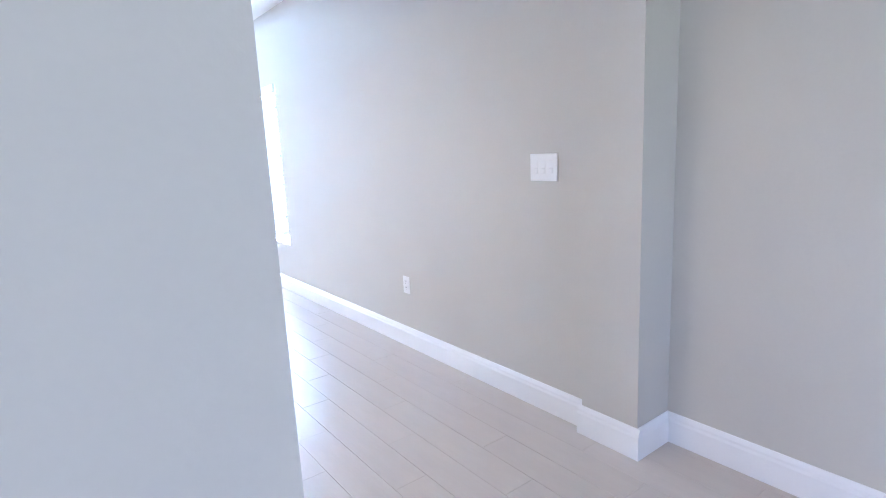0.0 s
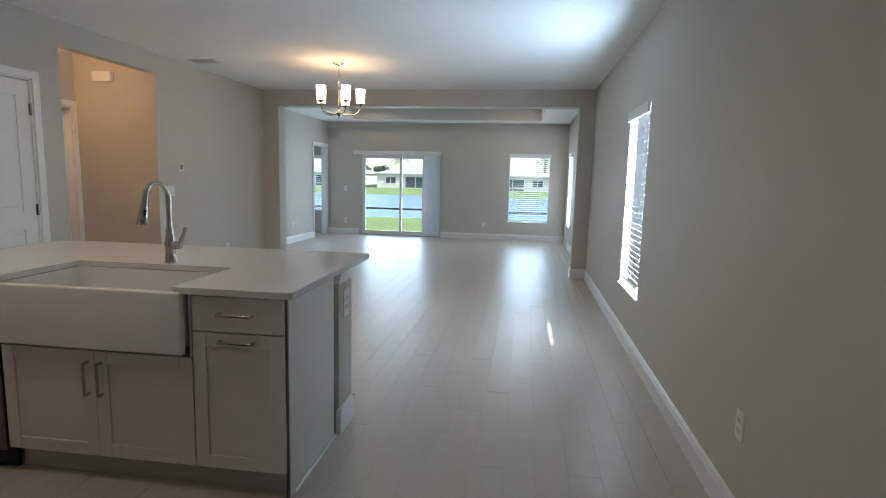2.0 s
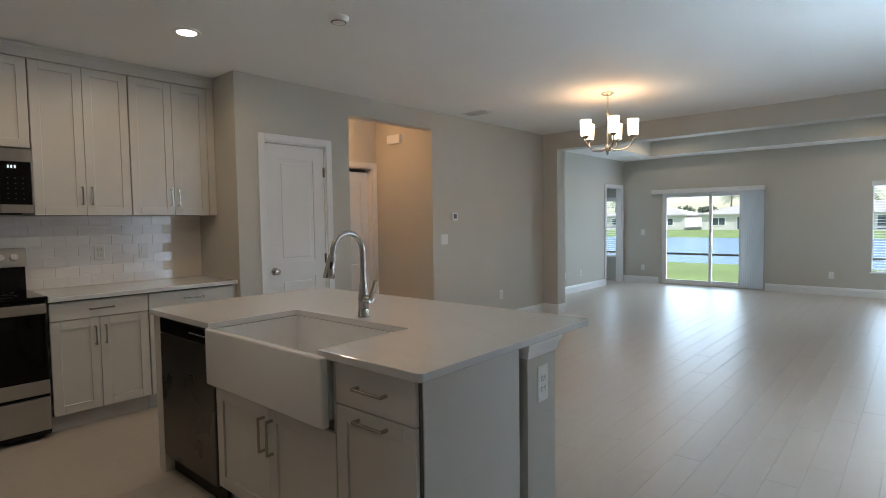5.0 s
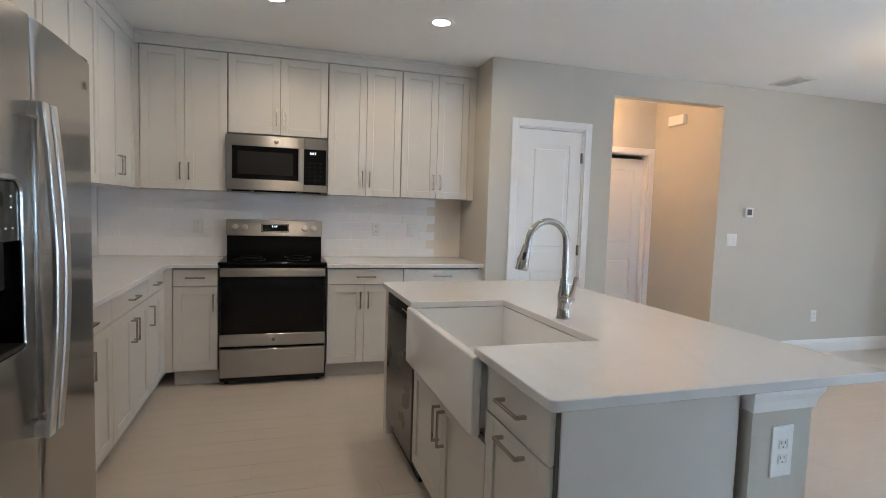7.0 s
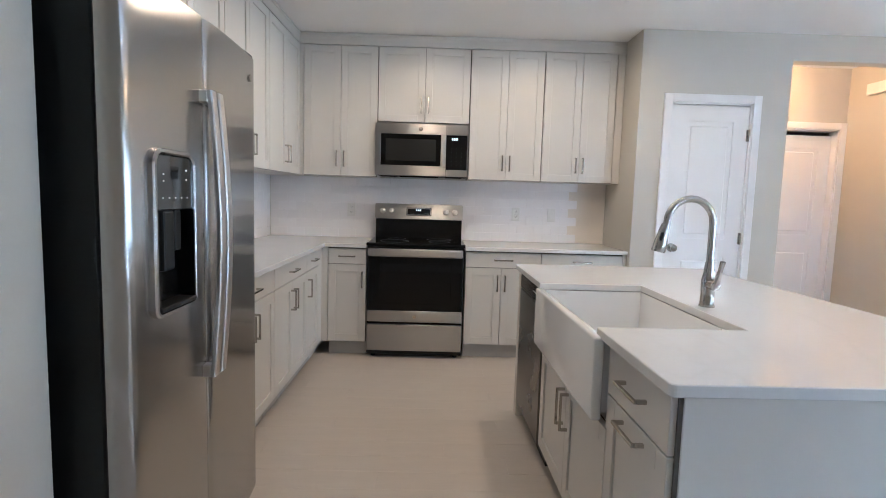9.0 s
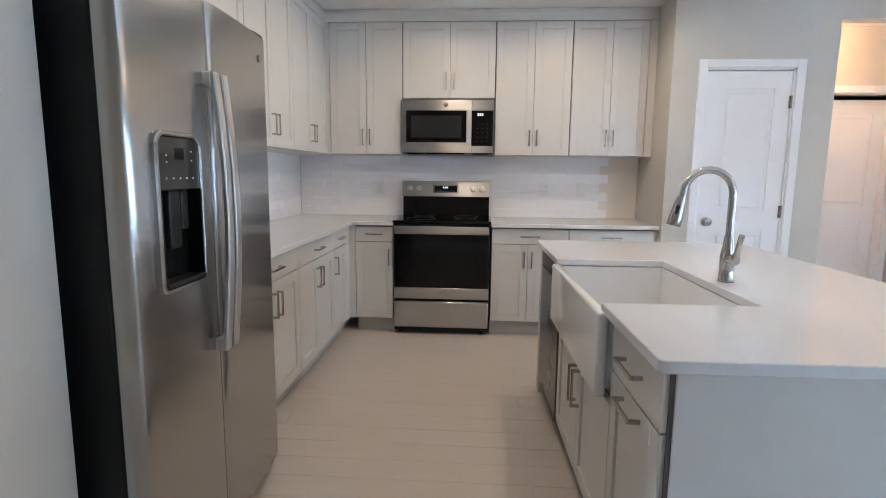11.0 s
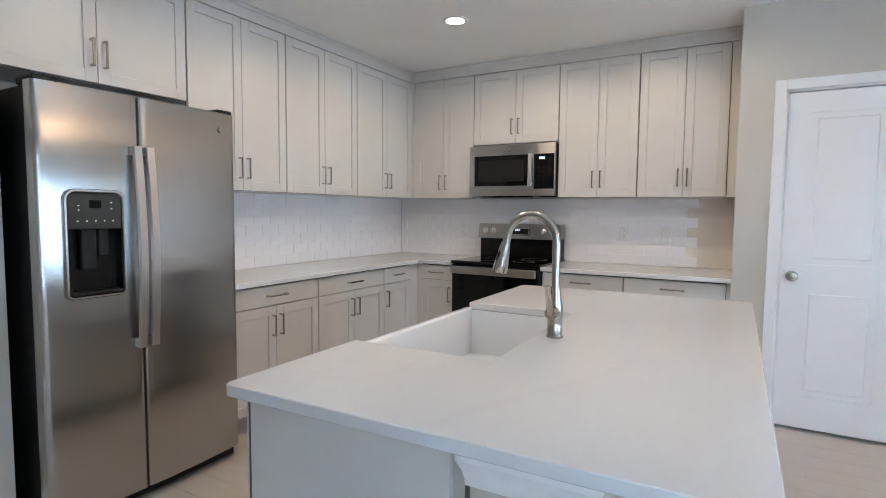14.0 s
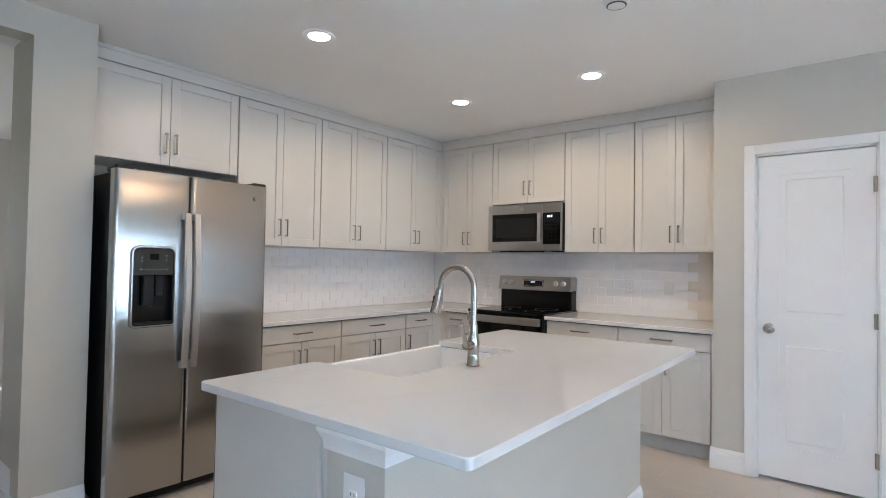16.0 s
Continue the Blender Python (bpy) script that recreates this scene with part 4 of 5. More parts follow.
# dishwasher
dw = thing("dishwasher", "stainless dishwasher with black control strip under the island worktop", "dishwasher", pose(-2.058, IY - 0.006, 0))
bm = B()
box(bm, 0.004, 0.575, 0.03, 0.58, 0.09, 0.870)
part("body", bm, M_DARK, dw)
bm = B()
box(bm, 0.004, 0.598, 0, 0.03, 0.105, 0.775, 0.004)
# Darkened steel in place of a dark reflection on the door.
part("door", bm, M_DSTEEL, dw, "brushed stainless door, dark reflection put into its colour")
bm = B()
box(bm, 0.004, 0.598, 0.0, 0.03, 0.780, 0.866, 0.008, 2)
strip = part("control_strip", bm, M_BLACK, dw, "black control strip")
for i in range(6):
    bm = B()
    box(bm, 0.36 + i * 0.03, 0.372 + i * 0.03, -0.0015, 0.001, 0.82, 0.826)
    part("key", bm, M_PLATE, strip)
bm = B()
box(bm, 0.006, 0.596, 0.05, 0.07, 0.0, 0.10)
part("kick_plate", bm, M_DARK, dw)

bm = B()
box(bm, -2.135, -2.060, IY - 0.004, 3.418, 0.0, 0.872, 0.002)
tagged(part("end_panel", bm, M_CAB), "light grey painted end panel of the island", "panel")
side = thing("side_panel", "light grey painted end panel of the island cabinets", "panel")
bm = B()
box(bm, -0.151, -0.137, IY + 0.026, 3.372, 0.0, 0.872, 0.0015)
part("panel", bm, M_CAB, side)
# Dark strip painting the shade in the corner joint.
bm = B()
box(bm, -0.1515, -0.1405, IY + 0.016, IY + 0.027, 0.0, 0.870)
part("shadow_gap", bm, M_GAP, side, "dark strip painting the shade in the joint")
bm = B()
box(bm, -0.137, -0.128, 2.86, 3.372, 0.0, 0.018, 0.003)
part("shoe_moulding", bm, M_TRIM, side)
knee = thing("knee_wall", "greige painted knee wall carrying the island overhang", "wall", kind="structure")
bm = B()
box(bm, -2.135, -0.128, 3.420, 3.64, 0.0, 0.872)
part("wall_face", bm, M_WALL, knee)
for run in ((-0.128, 3.420, -0.128, 3.657, 1, 0), (-2.135, 3.64, -0.111, 3.64, 0, 1), (-0.137, 3.420, -0.111, 3.420, 0, -1)):
    baseboard(*run)
cap = thing("capital", "white painted capital trim under the island worktop", "trim")
bm = B()
prof = ((0.0, 0.808), (0.007, 0.810), (0.008, 0.822), (0.012, 0.840), (0.020, 0.856), (0.022, 0.860), (0.023, 0.872), (0.0, 0.872))
loops = []
for d, z in prof:
    loops.append([bm.verts.new(p) for p in ((-0.40 - d, 3.64 + d, z), (-0.1275 + d, 3.64 + d, z), (-0.1275 + d, 3.420 - d, z), (-0.16, 3.420 - d, z), (-0.16, 3.5, z), (-0.40 - d, 3.5, z))])
for lo, hi in zip(loops, loops[1:]):
    for i in range(6):
        bm.faces.new((lo[i], lo[(i + 1) % 6], hi[(i + 1) % 6], hi[i]))
bm.faces.new(loops[-1])
bm.faces.new(loops[0][::-1])
part("moulding", bm, M_TRIM, cap)
worktop("island_worktop", ((-2.150, 2.772), (-1.450, 2.772), (-1.450, 3.250), (-0.610, 3.250), (-0.610, 2.772), (-0.100, 2.772), (-0.100, 3.918), (-2.150, 3.918)), "white quartz island worktop cut out for the sink", rounded=(0, 5, 6, 7))


def faucet():
    ob = thing("faucet", "brushed nickel pull-down gooseneck faucet on the island", "faucet", pose(-0.985, 3.316, 0.903))
    bm = B()
    lathe(bm, ((0, 0), (0.029, 0), (0.029, 0.004), (0.026, 0.008), (0.0245, 0.05), (0.026, 0.075), (0.026, 0.10), (0.020, 0.13), (0.0165, 0.17), (0.0, 0.172)), 24)
    part("body", bm, M_NICKEL, ob, smooth=True)
    bm = B()
    pts = [(0, 0, 0.16), (0, 0, 0.22), (0, 0, 0.30)]
    for i in range(13):
        a = math.pi * i / 12
        pts.append((0, -0.088 + 0.088 * math.cos(a), 0.32 + 0.088 * math.sin(a)))
    pts += [(0, -0.180, 0.300)]
    tube(bm, pts, 0.0135, 14)
    part("spout", bm, M_NICKEL, ob, smooth=True)
    bm = B()
    lathe(bm, ((0, 0.0), (0.024, 0.0), (0.0265, 0.006), (0.0245, 0.034), (0.0185, 0.085), (0.015, 0.108), (0, 0.109)), 20)
    head = part("spray_head", bm, M_NICKEL, ob, "tapered pull-down spray head", True)
    head.matrix_local = pose(0, -0.203, 0.205, -12, 0, 0)
    bm = B()
    box(bm, -0.006, 0.006, -0.024, -0.016, 0.04, 0.075, 0.003)
    part("spray_button", bm, M_DARK, head, "dark spray button").matrix_local = pose(0, 0, 0, 0, 0, 60)
    bm = B()
    cyl(bm, 0.0, 0.088, 0.018, 0.056, 0.021, 0.019, 18, "x")
    tube(bm, [(0.045, 0, 0.088), (0.060, 0, 0.104), (0.074, 0, 0.140), (0.090, 0, 0.182)], [0.015, 0.012, 0.009, 0.010], 10)
    part("lever", bm, M_NICKEL, ob, "curved lever handle", True)
    return ob


faucet()
# the island stands about a degree off the kitchen's walls
ISLAND_TURN = pose(-2.15, 2.772, 0, 0, 0, 1.05) @ pose(2.15, -2.772, 0)
for ob in list(bpy.data.objects):
    if ob not in elsewhere and ob.parent is None:
        ob.matrix_world = ISLAND_TURN @ ob.matrix_world


# ---- wall plates ----
def plate(name, label, m, w=0.072, h=0.117, kind="outlet", gang=1):
    """Local -y away from the wall."""
    ob = thing(name, label, name.replace("_", " "), m)
    bm = B()
    box(bm, -w / 2, w / 2, -0.006, 0.0, -h / 2, h / 2, 0.003, 2)
    p = part("cover", bm, M_PLATE, ob)
    for g in range(gang):
        x = (g - (gang - 1) / 2) * 0.046
        if kind == "outlet":
            for z in (-0.022, 0.022):
                bm = B()
                box(bm, x - 0.016, x + 0.016, -0.008, -0.005, z - 0.015, z + 0.015, 0.004)
                s = part("socket", bm, M_PLATE, ob)
                bm = B()
                for sx in (-0.007, 0.006):
                    box(bm, x + sx - 0.001, x + sx + 0.001, -0.0086, -0.0078, z, z + 0.009)
                box(bm, x - 0.002, x + 0.002, -0.0086, -0.0078, z - 0.010, z - 0.006)
                part("slots", bm, M_SLOT, s, "dark socket slots")
        elif kind == "rocker":
            bm = B()
            box(bm, x - 0.0165, x + 0.0165, -0.008, -0.005, -0.033, 0.033, 0.001)
            part("rocker", bm, M_PLATE, ob)
        elif kind == "toggle":
            bm = B()
            box(bm, x - 0.012, x + 0.012, -0.009, -0.005, -0.030, -0.002, 0.002)
            box(bm, x - 0.012, x + 0.012, -0.007, -0.005, -0.002, 0.030, 0.001)
            part("rocker", bm, M_PLATE, ob)
    return ob


E_, W_, N_, S_ = -90, 90, 0, 180
plate("light_switch", "white three-gang rocker switch on the greige wall", pose(XR, 1.790, 1.202, 0, 0, E_), 0.165, 0.125, "toggle", 3)
plate("outlet", "white duplex outlet low on the greige wall", pose(XR, 3.015, 0.430, 0, 0, E_))
plate("outlet", "white duplex outlet low on the greige wall", pose(XR, 7.1, 0.40, 0, 0, E_))
plate("outlet", "white duplex outlet on the end of the knee wall", ISLAND_TURN @ pose(-0.128, 3.532, 0.688, 0, 0, W_), 0.078, 0.150)
plate("outlet", "white duplex outlet low on the greige wall", pose(XP, 7.41, 0.38, 0, 0, W_))
plate("light_switch", "white two-gang rocker switch beside the hall opening", pose(XP, 6.30, 1.145, 0, 0, W_), 0.118, 0.117, "rocker", 2)
plate("outlet", "white duplex outlet on the living room wall", pose(-0.11, YW, 0.34, 0, 0, N_))
plate("outlet", "white duplex outlet on the living room wall", pose(-3.345, YW, 0.32, 0, 0, N_))
plate("light_switch", "white rocker switch beside the sliding door", pose(-3.35, YW, 1.06, 0, 0, N_), kind="rocker")
plate("outlet", "white duplex outlet on the living room wall", pose(XL, 10.9, 0.34, 0, 0, W_))
plate("outlet", "white cable plate on the living room wall", pose(XL, 10.3, 0.34, 0, 0, W_), kind="none")
TILE_T = 0.008
plate("outlet", "white duplex outlet on the tiled backsplash", pose(XK + TILE_T, 1.53, 1.15, 0, 0, W_))
plate("outlet", "white duplex outlet on the tiled backsplash", pose(XK + TILE_T, 3.00, 1.15, 0, 0, W_))
plate("light_switch", "white rocker switch on the tiled backsplash", pose(XK + TILE_T, 3.32, 1.15, 0, 0, W_), kind="rocker")

th = thing("thermostat", "small white wall thermostat with grey screen", "thermostat", pose(XP, 6.475, 1.41, 0, 0, W_))
bm = B()
box(bm, -0.045, 0.045, -0.022, 0, -0.045, 0.045, 0.005, 2)
part("housing", bm, M_PLATE, th)
bm = B()
box(bm, -0.028, 0.028, -0.0235, -0.021, -0.026, 0.030, 0.001)
part("screen", bm, M_GREYP, th, "grey screen")
bm = B()
box(bm, -3.79, -3.57, 6.060, 6.109, 2.288, 2.385, 0.006, 2)
ch = tagged(part("door_chime", bm, M_PLATE), "white door chime box high on the hall wall", "door chime")


# ---- lamps ----
def downlight(x, y, z=CEIL, watts=5.9, lit=True):
    ob = thing("downlight", "round white recessed downlight, lit, in the ceiling", "downlight", pose(x, y, z), "recessed downlights")
    bm = B()
    lathe(bm, ((0.056, 0.0), (0.088, 0.0), (0.088, -0.004), (0.078, -0.008), (0.058, -0.005), (0.056, 0.0)), 32)
    part("trim_ring", bm, M_PLATE, ob, smooth=True)
    bm = B()
    lathe(bm, ((0.0, -0.005), (0.035, -0.005), (0.0555, -0.004), (0.0555, -0.001)), 32)
    part("lens", bm, M_DISC, ob, "glowing warm lens", True)
    lamp = new("downlight_bulb", bpy.data.lights.new("downlight_bulb", "SPOT"))
    lamp.data.energy, lamp.data.color, lamp.data.shadow_soft_size = watts, (1.0, 0.70, 0.42), 0.06
    lamp.data.spot_size, lamp.data.spot_blend = radians(174), 0.4
    lamp.location = (x, y, z - 0.02)
    return ob


for x, y in ((-2.46, 2.14), (-2.50, 3.19), (-1.02, 2.236), (-1.05, 3.19)):
    downlight(x, y)
downlight(-2.50, 11.6, TZ, 8)
downlight(0.5, 11.6, TZ, 8)


def chandelier():
    ob = thing("chandelier", "brushed nickel five-arm chandelier with lit frosted glass shades", "chandelier", pose(-1.29, 6.68, CEIL))
    bm = B()
    lathe(bm, ((0, 0), (0.062, 0), (0.062, -0.012), (0.045, -0.022), (0.012, -0.030), (0, -0.030)), 28)
    part("canopy", bm, M_NICKEL, ob, smooth=True)
    for i in range(6):
        bm = B()
        ring = [(0.011 * math.cos(a) * (1 if i % 2 else 0.0) , 0.011 * math.cos(a) * (0.0 if i % 2 else 1), -0.042 - i * 0.026 + 0.017 * math.sin(a)) for a in (2 * math.pi * k / 12 for k in range(13))]
        tube(bm, ring, 0.0022, 6)
        part("chain_link", bm, M_NICKEL, ob, smooth=True)
    bm = B()
    lathe(bm, ((0, -0.19), (0.010, -0.195), (0.016, -0.21), (0.008, -0.225), (0.0065, -0.26), (0.0065, -0.50), (0.018, -0.515), (0.026, -0.535), (0.022, -0.555), (0.010, -0.570), (0.012, -0.585), (0.006, -0.600), (0, -0.602)), 20)
    part("stem", bm, M_NICKEL, ob, smooth=True)
    for k in range(5):
        a = radians(20 + 72 * k)
        c, s = math.cos(a), math.sin(a)
        bm = B()
        pts = [(r * c, r * s, z) for r, z in ((0.015, -0.535), (0.06, -0.553), (0.12, -0.555), (0.18, -0.540), (0.215, -0.515), (0.235, -0.475), (0.235, -0.445))]
        tube(bm, pts, 0.006, 8)
        arm = part("arm", bm, M_NICKEL, ob, smooth=True)
        bm = B()
        lathe(bm, ((0, -0.448), (0.012, -0.448), (0.030, -0.432), (0.032, -0.424), (0, -0.424)), 20, (0.235 * c, 0.235 * s, 0))
        part("cup", bm, M_NICKEL, arm, smooth=True)
        bm = B()
        lathe(bm, ((0.030, -0.424), (0.047, -0.420), (0.053, -0.27), (0.050, -0.27), (0.044, -0.416), (0.030, -0.420)), 24, (0.235 * c, 0.235 * s, 0))
        part("shade", bm, M_SHADE, arm, "lit frosted glass shade", True)
    lamp = new("chandelier_bulb", bpy.data.lights.new("chandelier_bulb", "POINT"))
    lamp.data.energy, lamp.data.color, lamp.data.shadow_soft_size = 4, (1.0, 0.54, 0.24), 0.12
    lamp.location = (-1.29, 6.68, CEIL - 0.30)
    return ob


chandelier()
# No fixture is seen; globe and bulb are added to warm the side hall.
fl = thing("flush_light", "unseen flush ceiling light assumed in the warm side hall", "ceiling light", pose(-3.65, 5.2, CEIL))
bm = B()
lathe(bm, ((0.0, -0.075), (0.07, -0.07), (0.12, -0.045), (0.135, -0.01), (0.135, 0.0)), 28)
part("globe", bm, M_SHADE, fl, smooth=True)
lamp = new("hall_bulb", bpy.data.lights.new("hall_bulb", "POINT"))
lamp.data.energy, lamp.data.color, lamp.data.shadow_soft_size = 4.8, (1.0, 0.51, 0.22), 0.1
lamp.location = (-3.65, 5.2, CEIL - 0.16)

vent = thing("ceiling_vent", "white louvred air vent in the ceiling", "vent", pose(-2.78, 6.53, CEIL))
bm = B()
for b in ((-0.16, 0.16, -0.095, -0.075), (-0.16, 0.16, 0.075, 0.095), (-0.16, -0.14, -0.075, 0.075), (0.14, 0.16, -0.075, 0.075)):
    box(bm, b[0], b[1], b[2], b[3], -0.010, -0.0005, 0.003)
part("frame", bm, M_PLATE, vent)
bm = B()
box(bm, -0.14, 0.14, -0.075, 0.075, -0.0015, -0.0005)
part("backing", bm, M_TOE, vent, "grey sheet behind the slats")
for i in range(8):
    bm = B()
    box(bm, -0.14, 0.14, -0.009, 0.009, -0.001, 0.001)
    part("slat", bm, M_PLATE, vent).matrix_local = pose(0, -0.066 + i * 0.019, -0.006, 35, 0, 0)
sm = thing("smoke_detector", "round white smoke detector on the ceiling", "smoke detector", pose(-1.606, 3.70, CEIL))
bm = B()
lathe(bm, ((0, -0.034), (0.035, -0.034), (0.052, -0.026), (0.062, -0.008), (0.062, 0.0)), 28)
part("housing", bm, M_PLATE, sm, smooth=True)
bm = B()
lathe(bm, ((0.040, -0.0335), (0.046, -0.0315), (0.046, -0.029), (0.040, -0.030)), 28)
part("grille_ring", bm, M_GREYP, sm, "grey sensing slot")


# ---- outside ----
def ground_height(y):
    for (a, za), (b, zb) in zip(((-600, -0.16), (16, -0.16), (38, -1.45), (68, -1.45), (74, -1.1), (900, -1.0)), ((16, -0.16), (38, -1.45), (68, -1.45), (74, -1.1), (900, -1.0), (901, -1.0))):
        if y <= b:
            return za + (zb - za) * (y - a) / (b - a)
    return -1.0


bm = B()
ys = [-600, -40, 16, 20, 25, 30, 38, 45, 68, 74, 80, 120, 300, 900]
xs = [-900, -200, -60, -20, 0, 20, 60, 200, 900]
grid = [[bm.verts.new((x, y, ground_height(y) + 0.05 * math.sin(x * 0.35 + y))) for x in xs] for y in ys]
for r0, r1 in zip(grid, grid[1:]):
    for i in range(len(xs) - 1):
        bm.faces.new((r0[i], r0[i + 1], r1[i + 1], r1[i]))
mesh_thing("ground", bm, M_GRASS, "sunlit lawn sloping down to a pond", "ground")
bm = B()
vs = [bm.verts.new(p) for p in ((-300, 30, -1.2), (300, 30, -1.2), (300, 76, -1.2), (-300, 76, -1.2))]
bm.faces.new(vs)
mesh_thing("water", bm, M_WATER, "calm blue pond behind the lawn", "water")
# low dark rail across the lawn
rail = thing("rail", "low dark bronze rail across the lawn", "rail")
bm = B()
box(bm, -12, 9, 16.0, 16.05, 0.40, 0.45, 0.005)
part("top_rail", bm, M_BRONZE, rail)
for x in (-12, 8.95):
    bm = B()
    box(bm, x, x + 0.05, 16.0, 16.05, -0.3, 0.40)
    part("post", bm, M_BRONZE, rail)


def house(x, y, w, d, label):
    ob = thing("house", label, "house", pose(x, y, -1.05), "houses across the pond")
    h = 2.75
    bm = B()
    box(bm, -w / 2, w / 2, 0, d, -0.4, h)
    part("wall", bm, M_STUCCO, ob)
    bm = B()
    o, rise = 0.5, 1.9
    e = [bm.verts.new(p) for p in ((-w / 2 - o, -o, h), (w / 2 + o, -o, h), (w / 2 + o, d + o, h), (-w / 2 - o, d + o, h))]
    f = [bm.verts.new((p.co.x, p.co.y, h + 0.22)) for p in e]
    k = d / 2
    t = [bm.verts.new((-w / 2 + k, d / 2, h + 0.22 + rise)), bm.verts.new((w / 2 - k, d / 2, h + 0.22 + rise))]
    bm.faces.new(e[::-1])
    for i in range(4):
        bm.faces.new((e[i], e[(i + 1) % 4], f[(i + 1) % 4], f[i]))
    for q in ((f[0], f[1], t[1], t[0]), (f[1], f[2], t[1]), (f[2], f[3], t[0], t[1]), (f[3], f[0], t[0])):
        bm.faces.new(q)
    part("roof", bm, M_ROOF, ob, "grey hipped shingle roof")
    for a, b, z0, z1 in ((-0.38, -0.25, 0.9, 2.2), (-0.12, 0.14, 0.1, 2.3), (0.24, 0.36, 0.9, 2.2)):
        bm = B()
        box(bm, a * w, b * w, -0.05, 0.05, z0, z1)
        win = part("window", bm, M_FARWIN, ob, "dark window")
        bm = B()
        for q in ((a * w - 0.1, a * w, z0 - 0.1, z1 + 0.1), (b * w, b * w + 0.1, z0 - 0.1, z1 + 0.1), (a * w, b * w, z1, z1 + 0.1), (a * w, b * w, z0 - 0.1, z0), ((a + b) / 2 * w - 0.05, (a + b) / 2 * w + 0.05, z0, z1)):
            box(bm, q[0], q[1], -0.08, 0.0, q[2], q[3])
        part("frame", bm, M_VINYL, win)
    return ob


for x, w, d in ((-62, 16, 12), (-42, 17, 12), (-22, 16, 12), (-2, 17, 13), (19, 16, 12)):
    house(x, 110 + random.uniform(-2, 3), w, d, "white stucco house with grey hipped roof across the pond")


def tree(x, y, h, spread):
    ob = thing("tree", "green broadleaf tree behind the far houses", "tree", pose(x, y, -1.05), "trees across the pond")
    bm = B()
    tube(bm, [(0, 0, -0.3), (0.1, 0, h * 0.3), (0.05, 0.1, h * 0.6), (0.2, 0, h * 0.85)], [h * 0.035, h * 0.028, h * 0.018, 0.03], 8)
    for k in range(7):
        a, z = random.uniform(0, 6.28), h * random.uniform(0.35, 0.7)
        r = spread * random.uniform(0.6, 0.95)
        tube(bm, [(0.05, 0.05, z), (r * 0.5 * math.cos(a), r * 0.5 * math.sin(a), z + h * 0.12), (r * math.cos(a), r * math.sin(a), z + h * 0.2)], [0.1, 0.06, 0.02], 6)
    part("trunk", bm, M_BARK, ob)
    bm = B()
    for c in range(26):
        a, rr, zz = random.uniform(0, 6.28), spread * random.uniform(0.1, 1.0), h * random.uniform(0.5, 1.0)
        rr *= 1.0 - 0.5 * abs(zz / h - 0.68) / 0.32
        cx, cy = rr * math.cos(a), rr * math.sin(a)
        for q in range(26):
            p = Vector((cx, cy, zz)) + Vector((random.gauss(0, 1), random.gauss(0, 1), random.gauss(0, 0.7))) * spread * 0.17
            n = Vector((random.gauss(0, 1), random.gauss(0, 1), random.gauss(0.5, 1))).normalized()
            u = n.orthogonal().normalized() * 0.38
            v = n.cross(u)
            bm.faces.new([bm.verts.new(p + s * u + t * v) for s, t in ((-1, 0), (0, -0.6), (1, 0), (0, 0.6))])
    tagged(part("crown", bm, M_LEAF, ob), kind="stuff")
    return ob


def palm(x, y, h):
    ob = thing("palm_tree", "tall palm tree behind the far houses", "palm tree", pose(x, y, -1.05), "palms across the pond")
    bm = B()
    tube(bm, [(0, 0, -0.3), (0.15, 0, h * 0.4), (0.25, 0.1, h * 0.8), (0.3, 0.1, h)], [0.26, 0.2, 0.17, 0.16], 8)
    part("trunk", bm, M_BARK, ob)
    bm = B()
    for k in range(22):
        a, lift = 2.4 * k, random.uniform(-0.5, 0.9)
        c, s = math.cos(a), math.sin(a)
        pts = [Vector((0.3 + c * r, 0.1 + s * r, h + lift * r - 0.28 * r * r)) for r in (0, 0.6, 1.2, 1.8, 2.3)]
        side = Vector((-s, c, 0))
        for p, q in zip(pts, pts[1:]):
            for t in (0.25, 0.75):
                m = p.lerp(q, t)
                for g in (-1, 1):
                    tip = m + side * g * 0.5 + (q - p).normalized() * 0.35 - Vector((0, 0, 0.18))
                    bm.faces.new([bm.verts.new(v) for v in (m - (q - p) * 0.14, m + (q - p) * 0.14, tip)])
    tagged(part("crown", bm, M_LEAF, ob), kind="stuff")
    return ob


for i in range(22):
    tree(-95 + i * 6.4 + random.uniform(-2, 2), 132 + random.uniform(-4, 12), random.uniform(3.4, 5.0), random.uniform(1.8, 2.8))
for i in range(9):
    palm(-78 + i * 12 + random.uniform(-4, 4), 128 + random.uniform(-3, 6), random.uniform(5.5, 7.5))


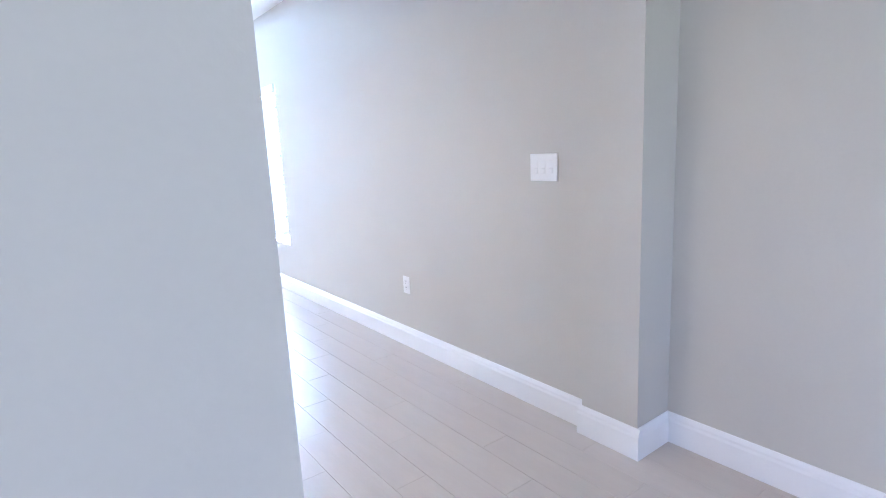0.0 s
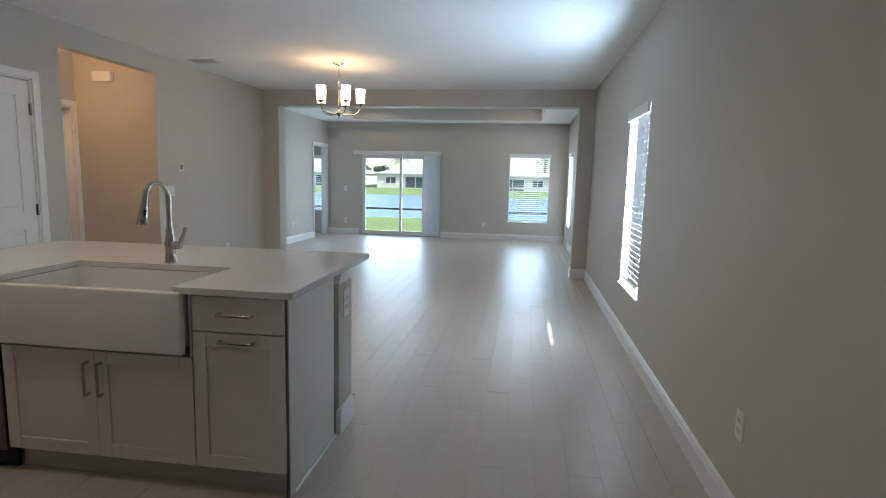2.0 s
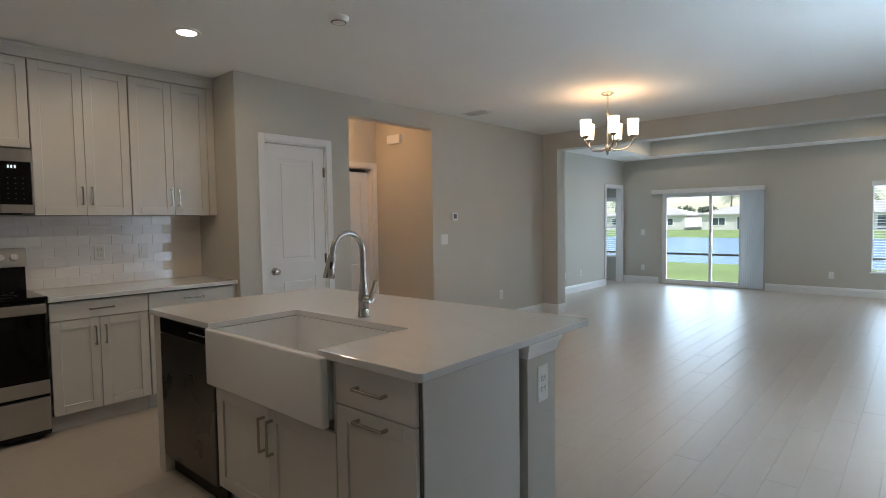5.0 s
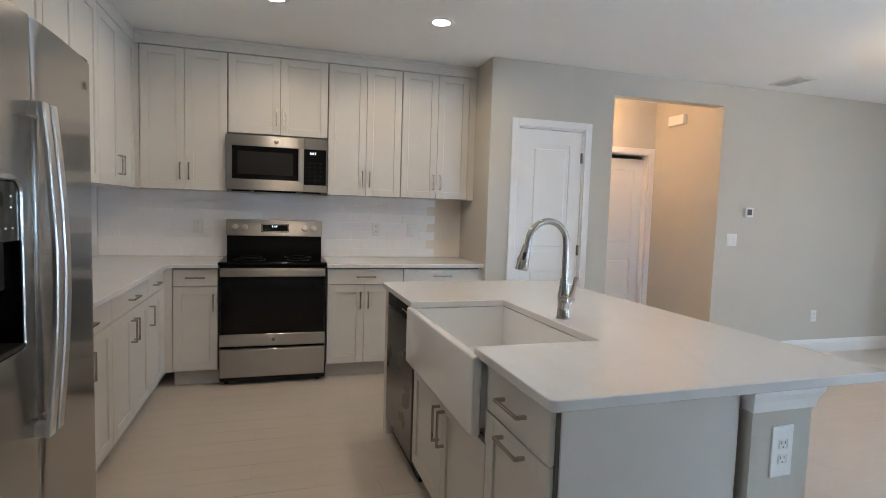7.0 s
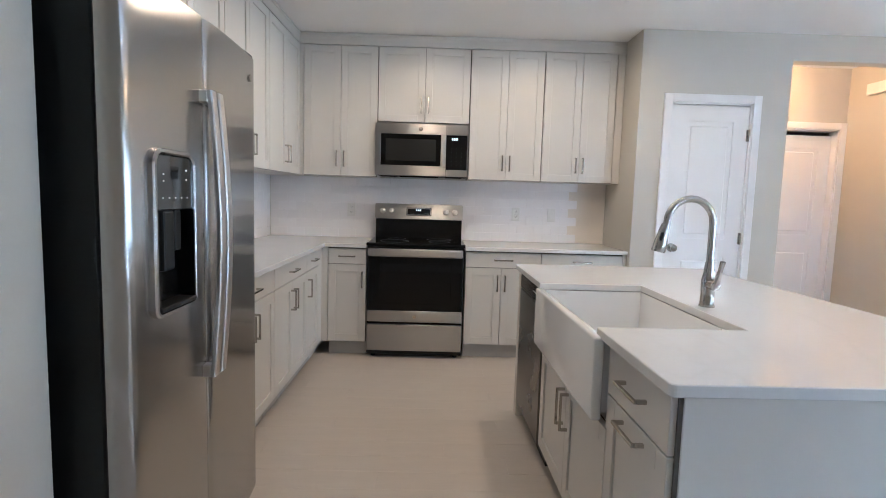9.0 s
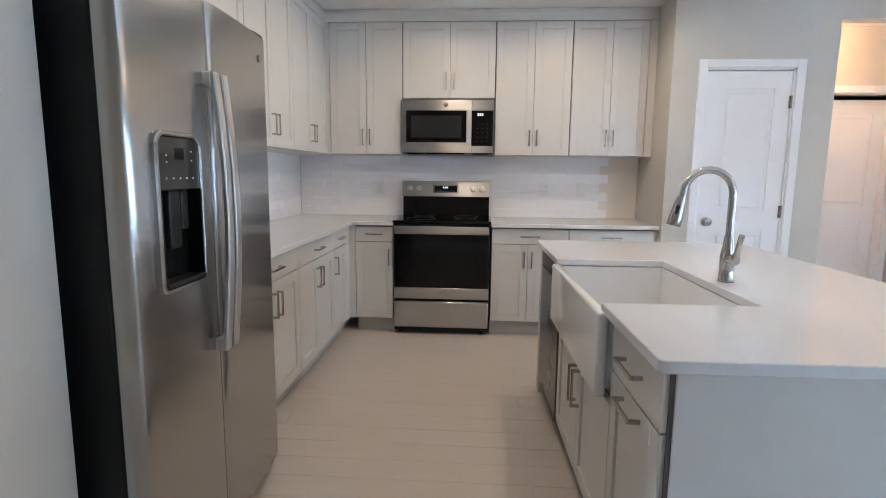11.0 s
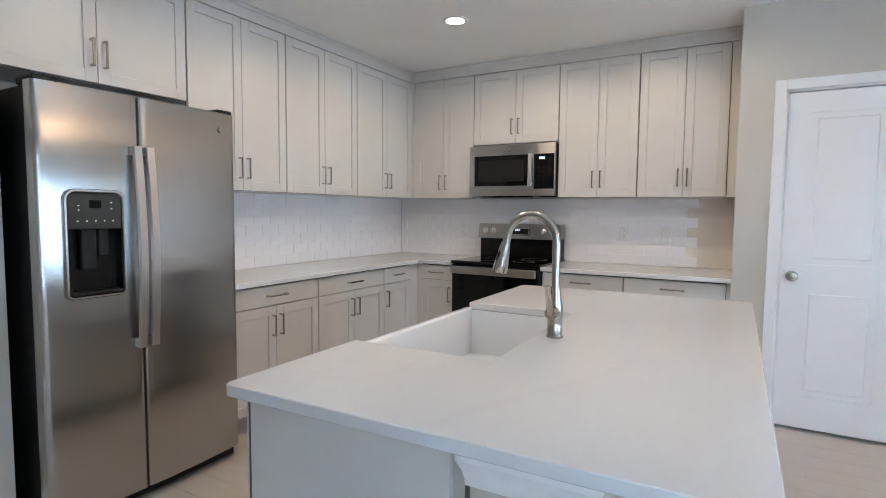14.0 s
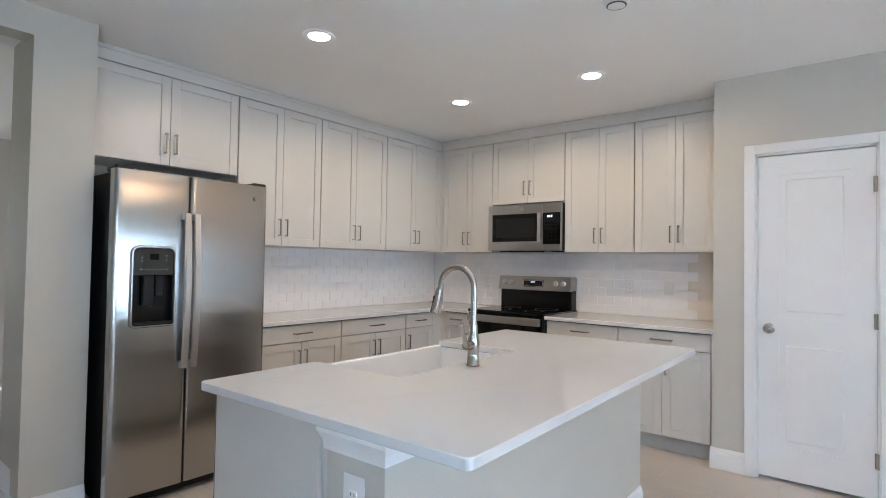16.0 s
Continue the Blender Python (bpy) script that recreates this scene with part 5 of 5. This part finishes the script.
# ---- backsplash tiles ----
def tile_field(name, label, m, length, top, ragged=0):
    """Glazed tiles in running bond. Local x along the wall, local -y into the room, from the worktop up."""
    ob = thing(name, label, "backsplash", m, kind="structure")
    bm = B()
    box(bm, 0.0, length - (0.15 if ragged else 0.0), -0.0055, -0.0005, 0.0, top)
    part("grout", bm, M_TGROUT, ob)
    tw, th_, j = 0.152, 0.0762, 0.0014
    shapes = {}
    rows = math.ceil(top / th_)
    for r in range(rows):
        z0, z1 = r * th_ + j, min((r + 1) * th_, top)
        x = -(r % 2) * tw / 2
        while x < length - 0.02:
            x0, x1 = max(x, 0.0) + j / 2, min(x + tw, length) - j / 2
            if ragged and x + tw > length + 0.001:
                break
            if x1 - x0 > 0.012:
                key = (round(x1 - x0, 4), round(z1 - z0, 4))
                if key not in shapes:
                    b = B()
                    box(b, 0, key[0], -TILE_T, -0.001, 0, key[1])
                    front = [e for e in b.edges if all(v.co.y < -TILE_T + 1e-5 for v in e.verts)]
                    bmesh.ops.bevel(b, geom=front, offset=0.0009, segments=1, affect="EDGES")
                    t = part("tile", b, M_TILE, ob)
                    shapes[key] = t.data
                else:
                    t = new("tile", shapes[key])
                    t.parent = ob
                t.matrix_local = pose(x0, 0, z0, random.uniform(-0.3, 0.3), 0, random.uniform(-0.25, 0.25))
            x += tw
    return ob


BT = UZ0 - 0.903
# Strip lighter than the wall colour, past the tile ends.
bm = B()
box(bm, XK + 0.0005, XK + 0.003, YF + 2.62, YB - 0.003, 0.905, UZ0)
mesh_thing("bare_wall_strip", bm, M_CREAM, "light cream strip of wall beyond the tiles", "wall")
tile_field("backsplash_range", "glossy white subway tile backsplash behind the range", pose(XK, YF + 0.009, 0.903, 0, 0, 90), 2.80, BT, 1)
tile_field("backsplash_side", "glossy white subway tile backsplash beside the refrigerator", pose(-1.16, YF, 0.903, 0, 0, 180), 2.62, BT)

# ---- floor planks ----
PW, PL, PJ = 0.1515, 0.914, 0.0012
shapes, rest = {}, bmesh.new()


def plank(bm, x0, x1, y0, y1, z=0.0):
    e = 0.0006
    lo = [bm.verts.new((x, y, z - 0.004)) for x, y in ((x0, y0), (x1, y0), (x1, y1), (x0, y1))]
    mid = [bm.verts.new((x, y, z - e)) for x, y in ((x0, y0), (x1, y0), (x1, y1), (x0, y1))]
    hi = [bm.verts.new((x, y, z)) for x, y in ((x0 + e, y0 + e), (x1 - e, y0 + e), (x1 - e, y1 - e), (x0 + e, y1 - e))]
    for a, b in ((lo, mid), (mid, hi)):
        for i in range(4):
            bm.faces.new((a[i], a[(i + 1) % 4], b[(i + 1) % 4], b[i]))
    bm.faces.new(hi)


cells = []
nx = int((1.95 + 6.985) / PW)
for i in range(nx + 1):
    x0 = 0.741 - 51 * PW + i * PW
    y = 2.665 - 6 * PL + (i - 51) % 3 * PL / 3
    while y < 12.95:
        y0, y1 = max(y, -2.65), min(y + PL, 12.95)
        if y1 - y0 > 0.03:
            cells.append((x0, min(x0 + PW, 1.96), y0, y1))
        y += PL
near = [c for c in cells if c[0] > -2.25 and c[1] < 1.7 and c[2] > 0.7 and c[3] < 9.6][:300]
chosen = set(near)
for c in cells:
    x0, x1, y0, y1 = c[0] + PJ / 2, c[1] - PJ / 2, c[2] + PJ / 2, c[3] - PJ / 2
    if c in chosen:
        key = (round(x1 - x0, 4), round(y1 - y0, 4))
        if key not in shapes:
            b = bmesh.new()
            plank(b, 0, key[0], 0, key[1])
            ob = part("plank", b, M_PLANK, FLOOR)
            shapes[key] = ob.data
        else:
            ob = new("plank", shapes[key])
            ob.parent = FLOOR
        ob.location = (x0, y0, random.uniform(-0.0004, 0.0004))
    else:
        plank(rest, x0, x1, y0, y1)
tagged(part("planks", rest, M_PLANKS, FLOOR), kind="stuff")
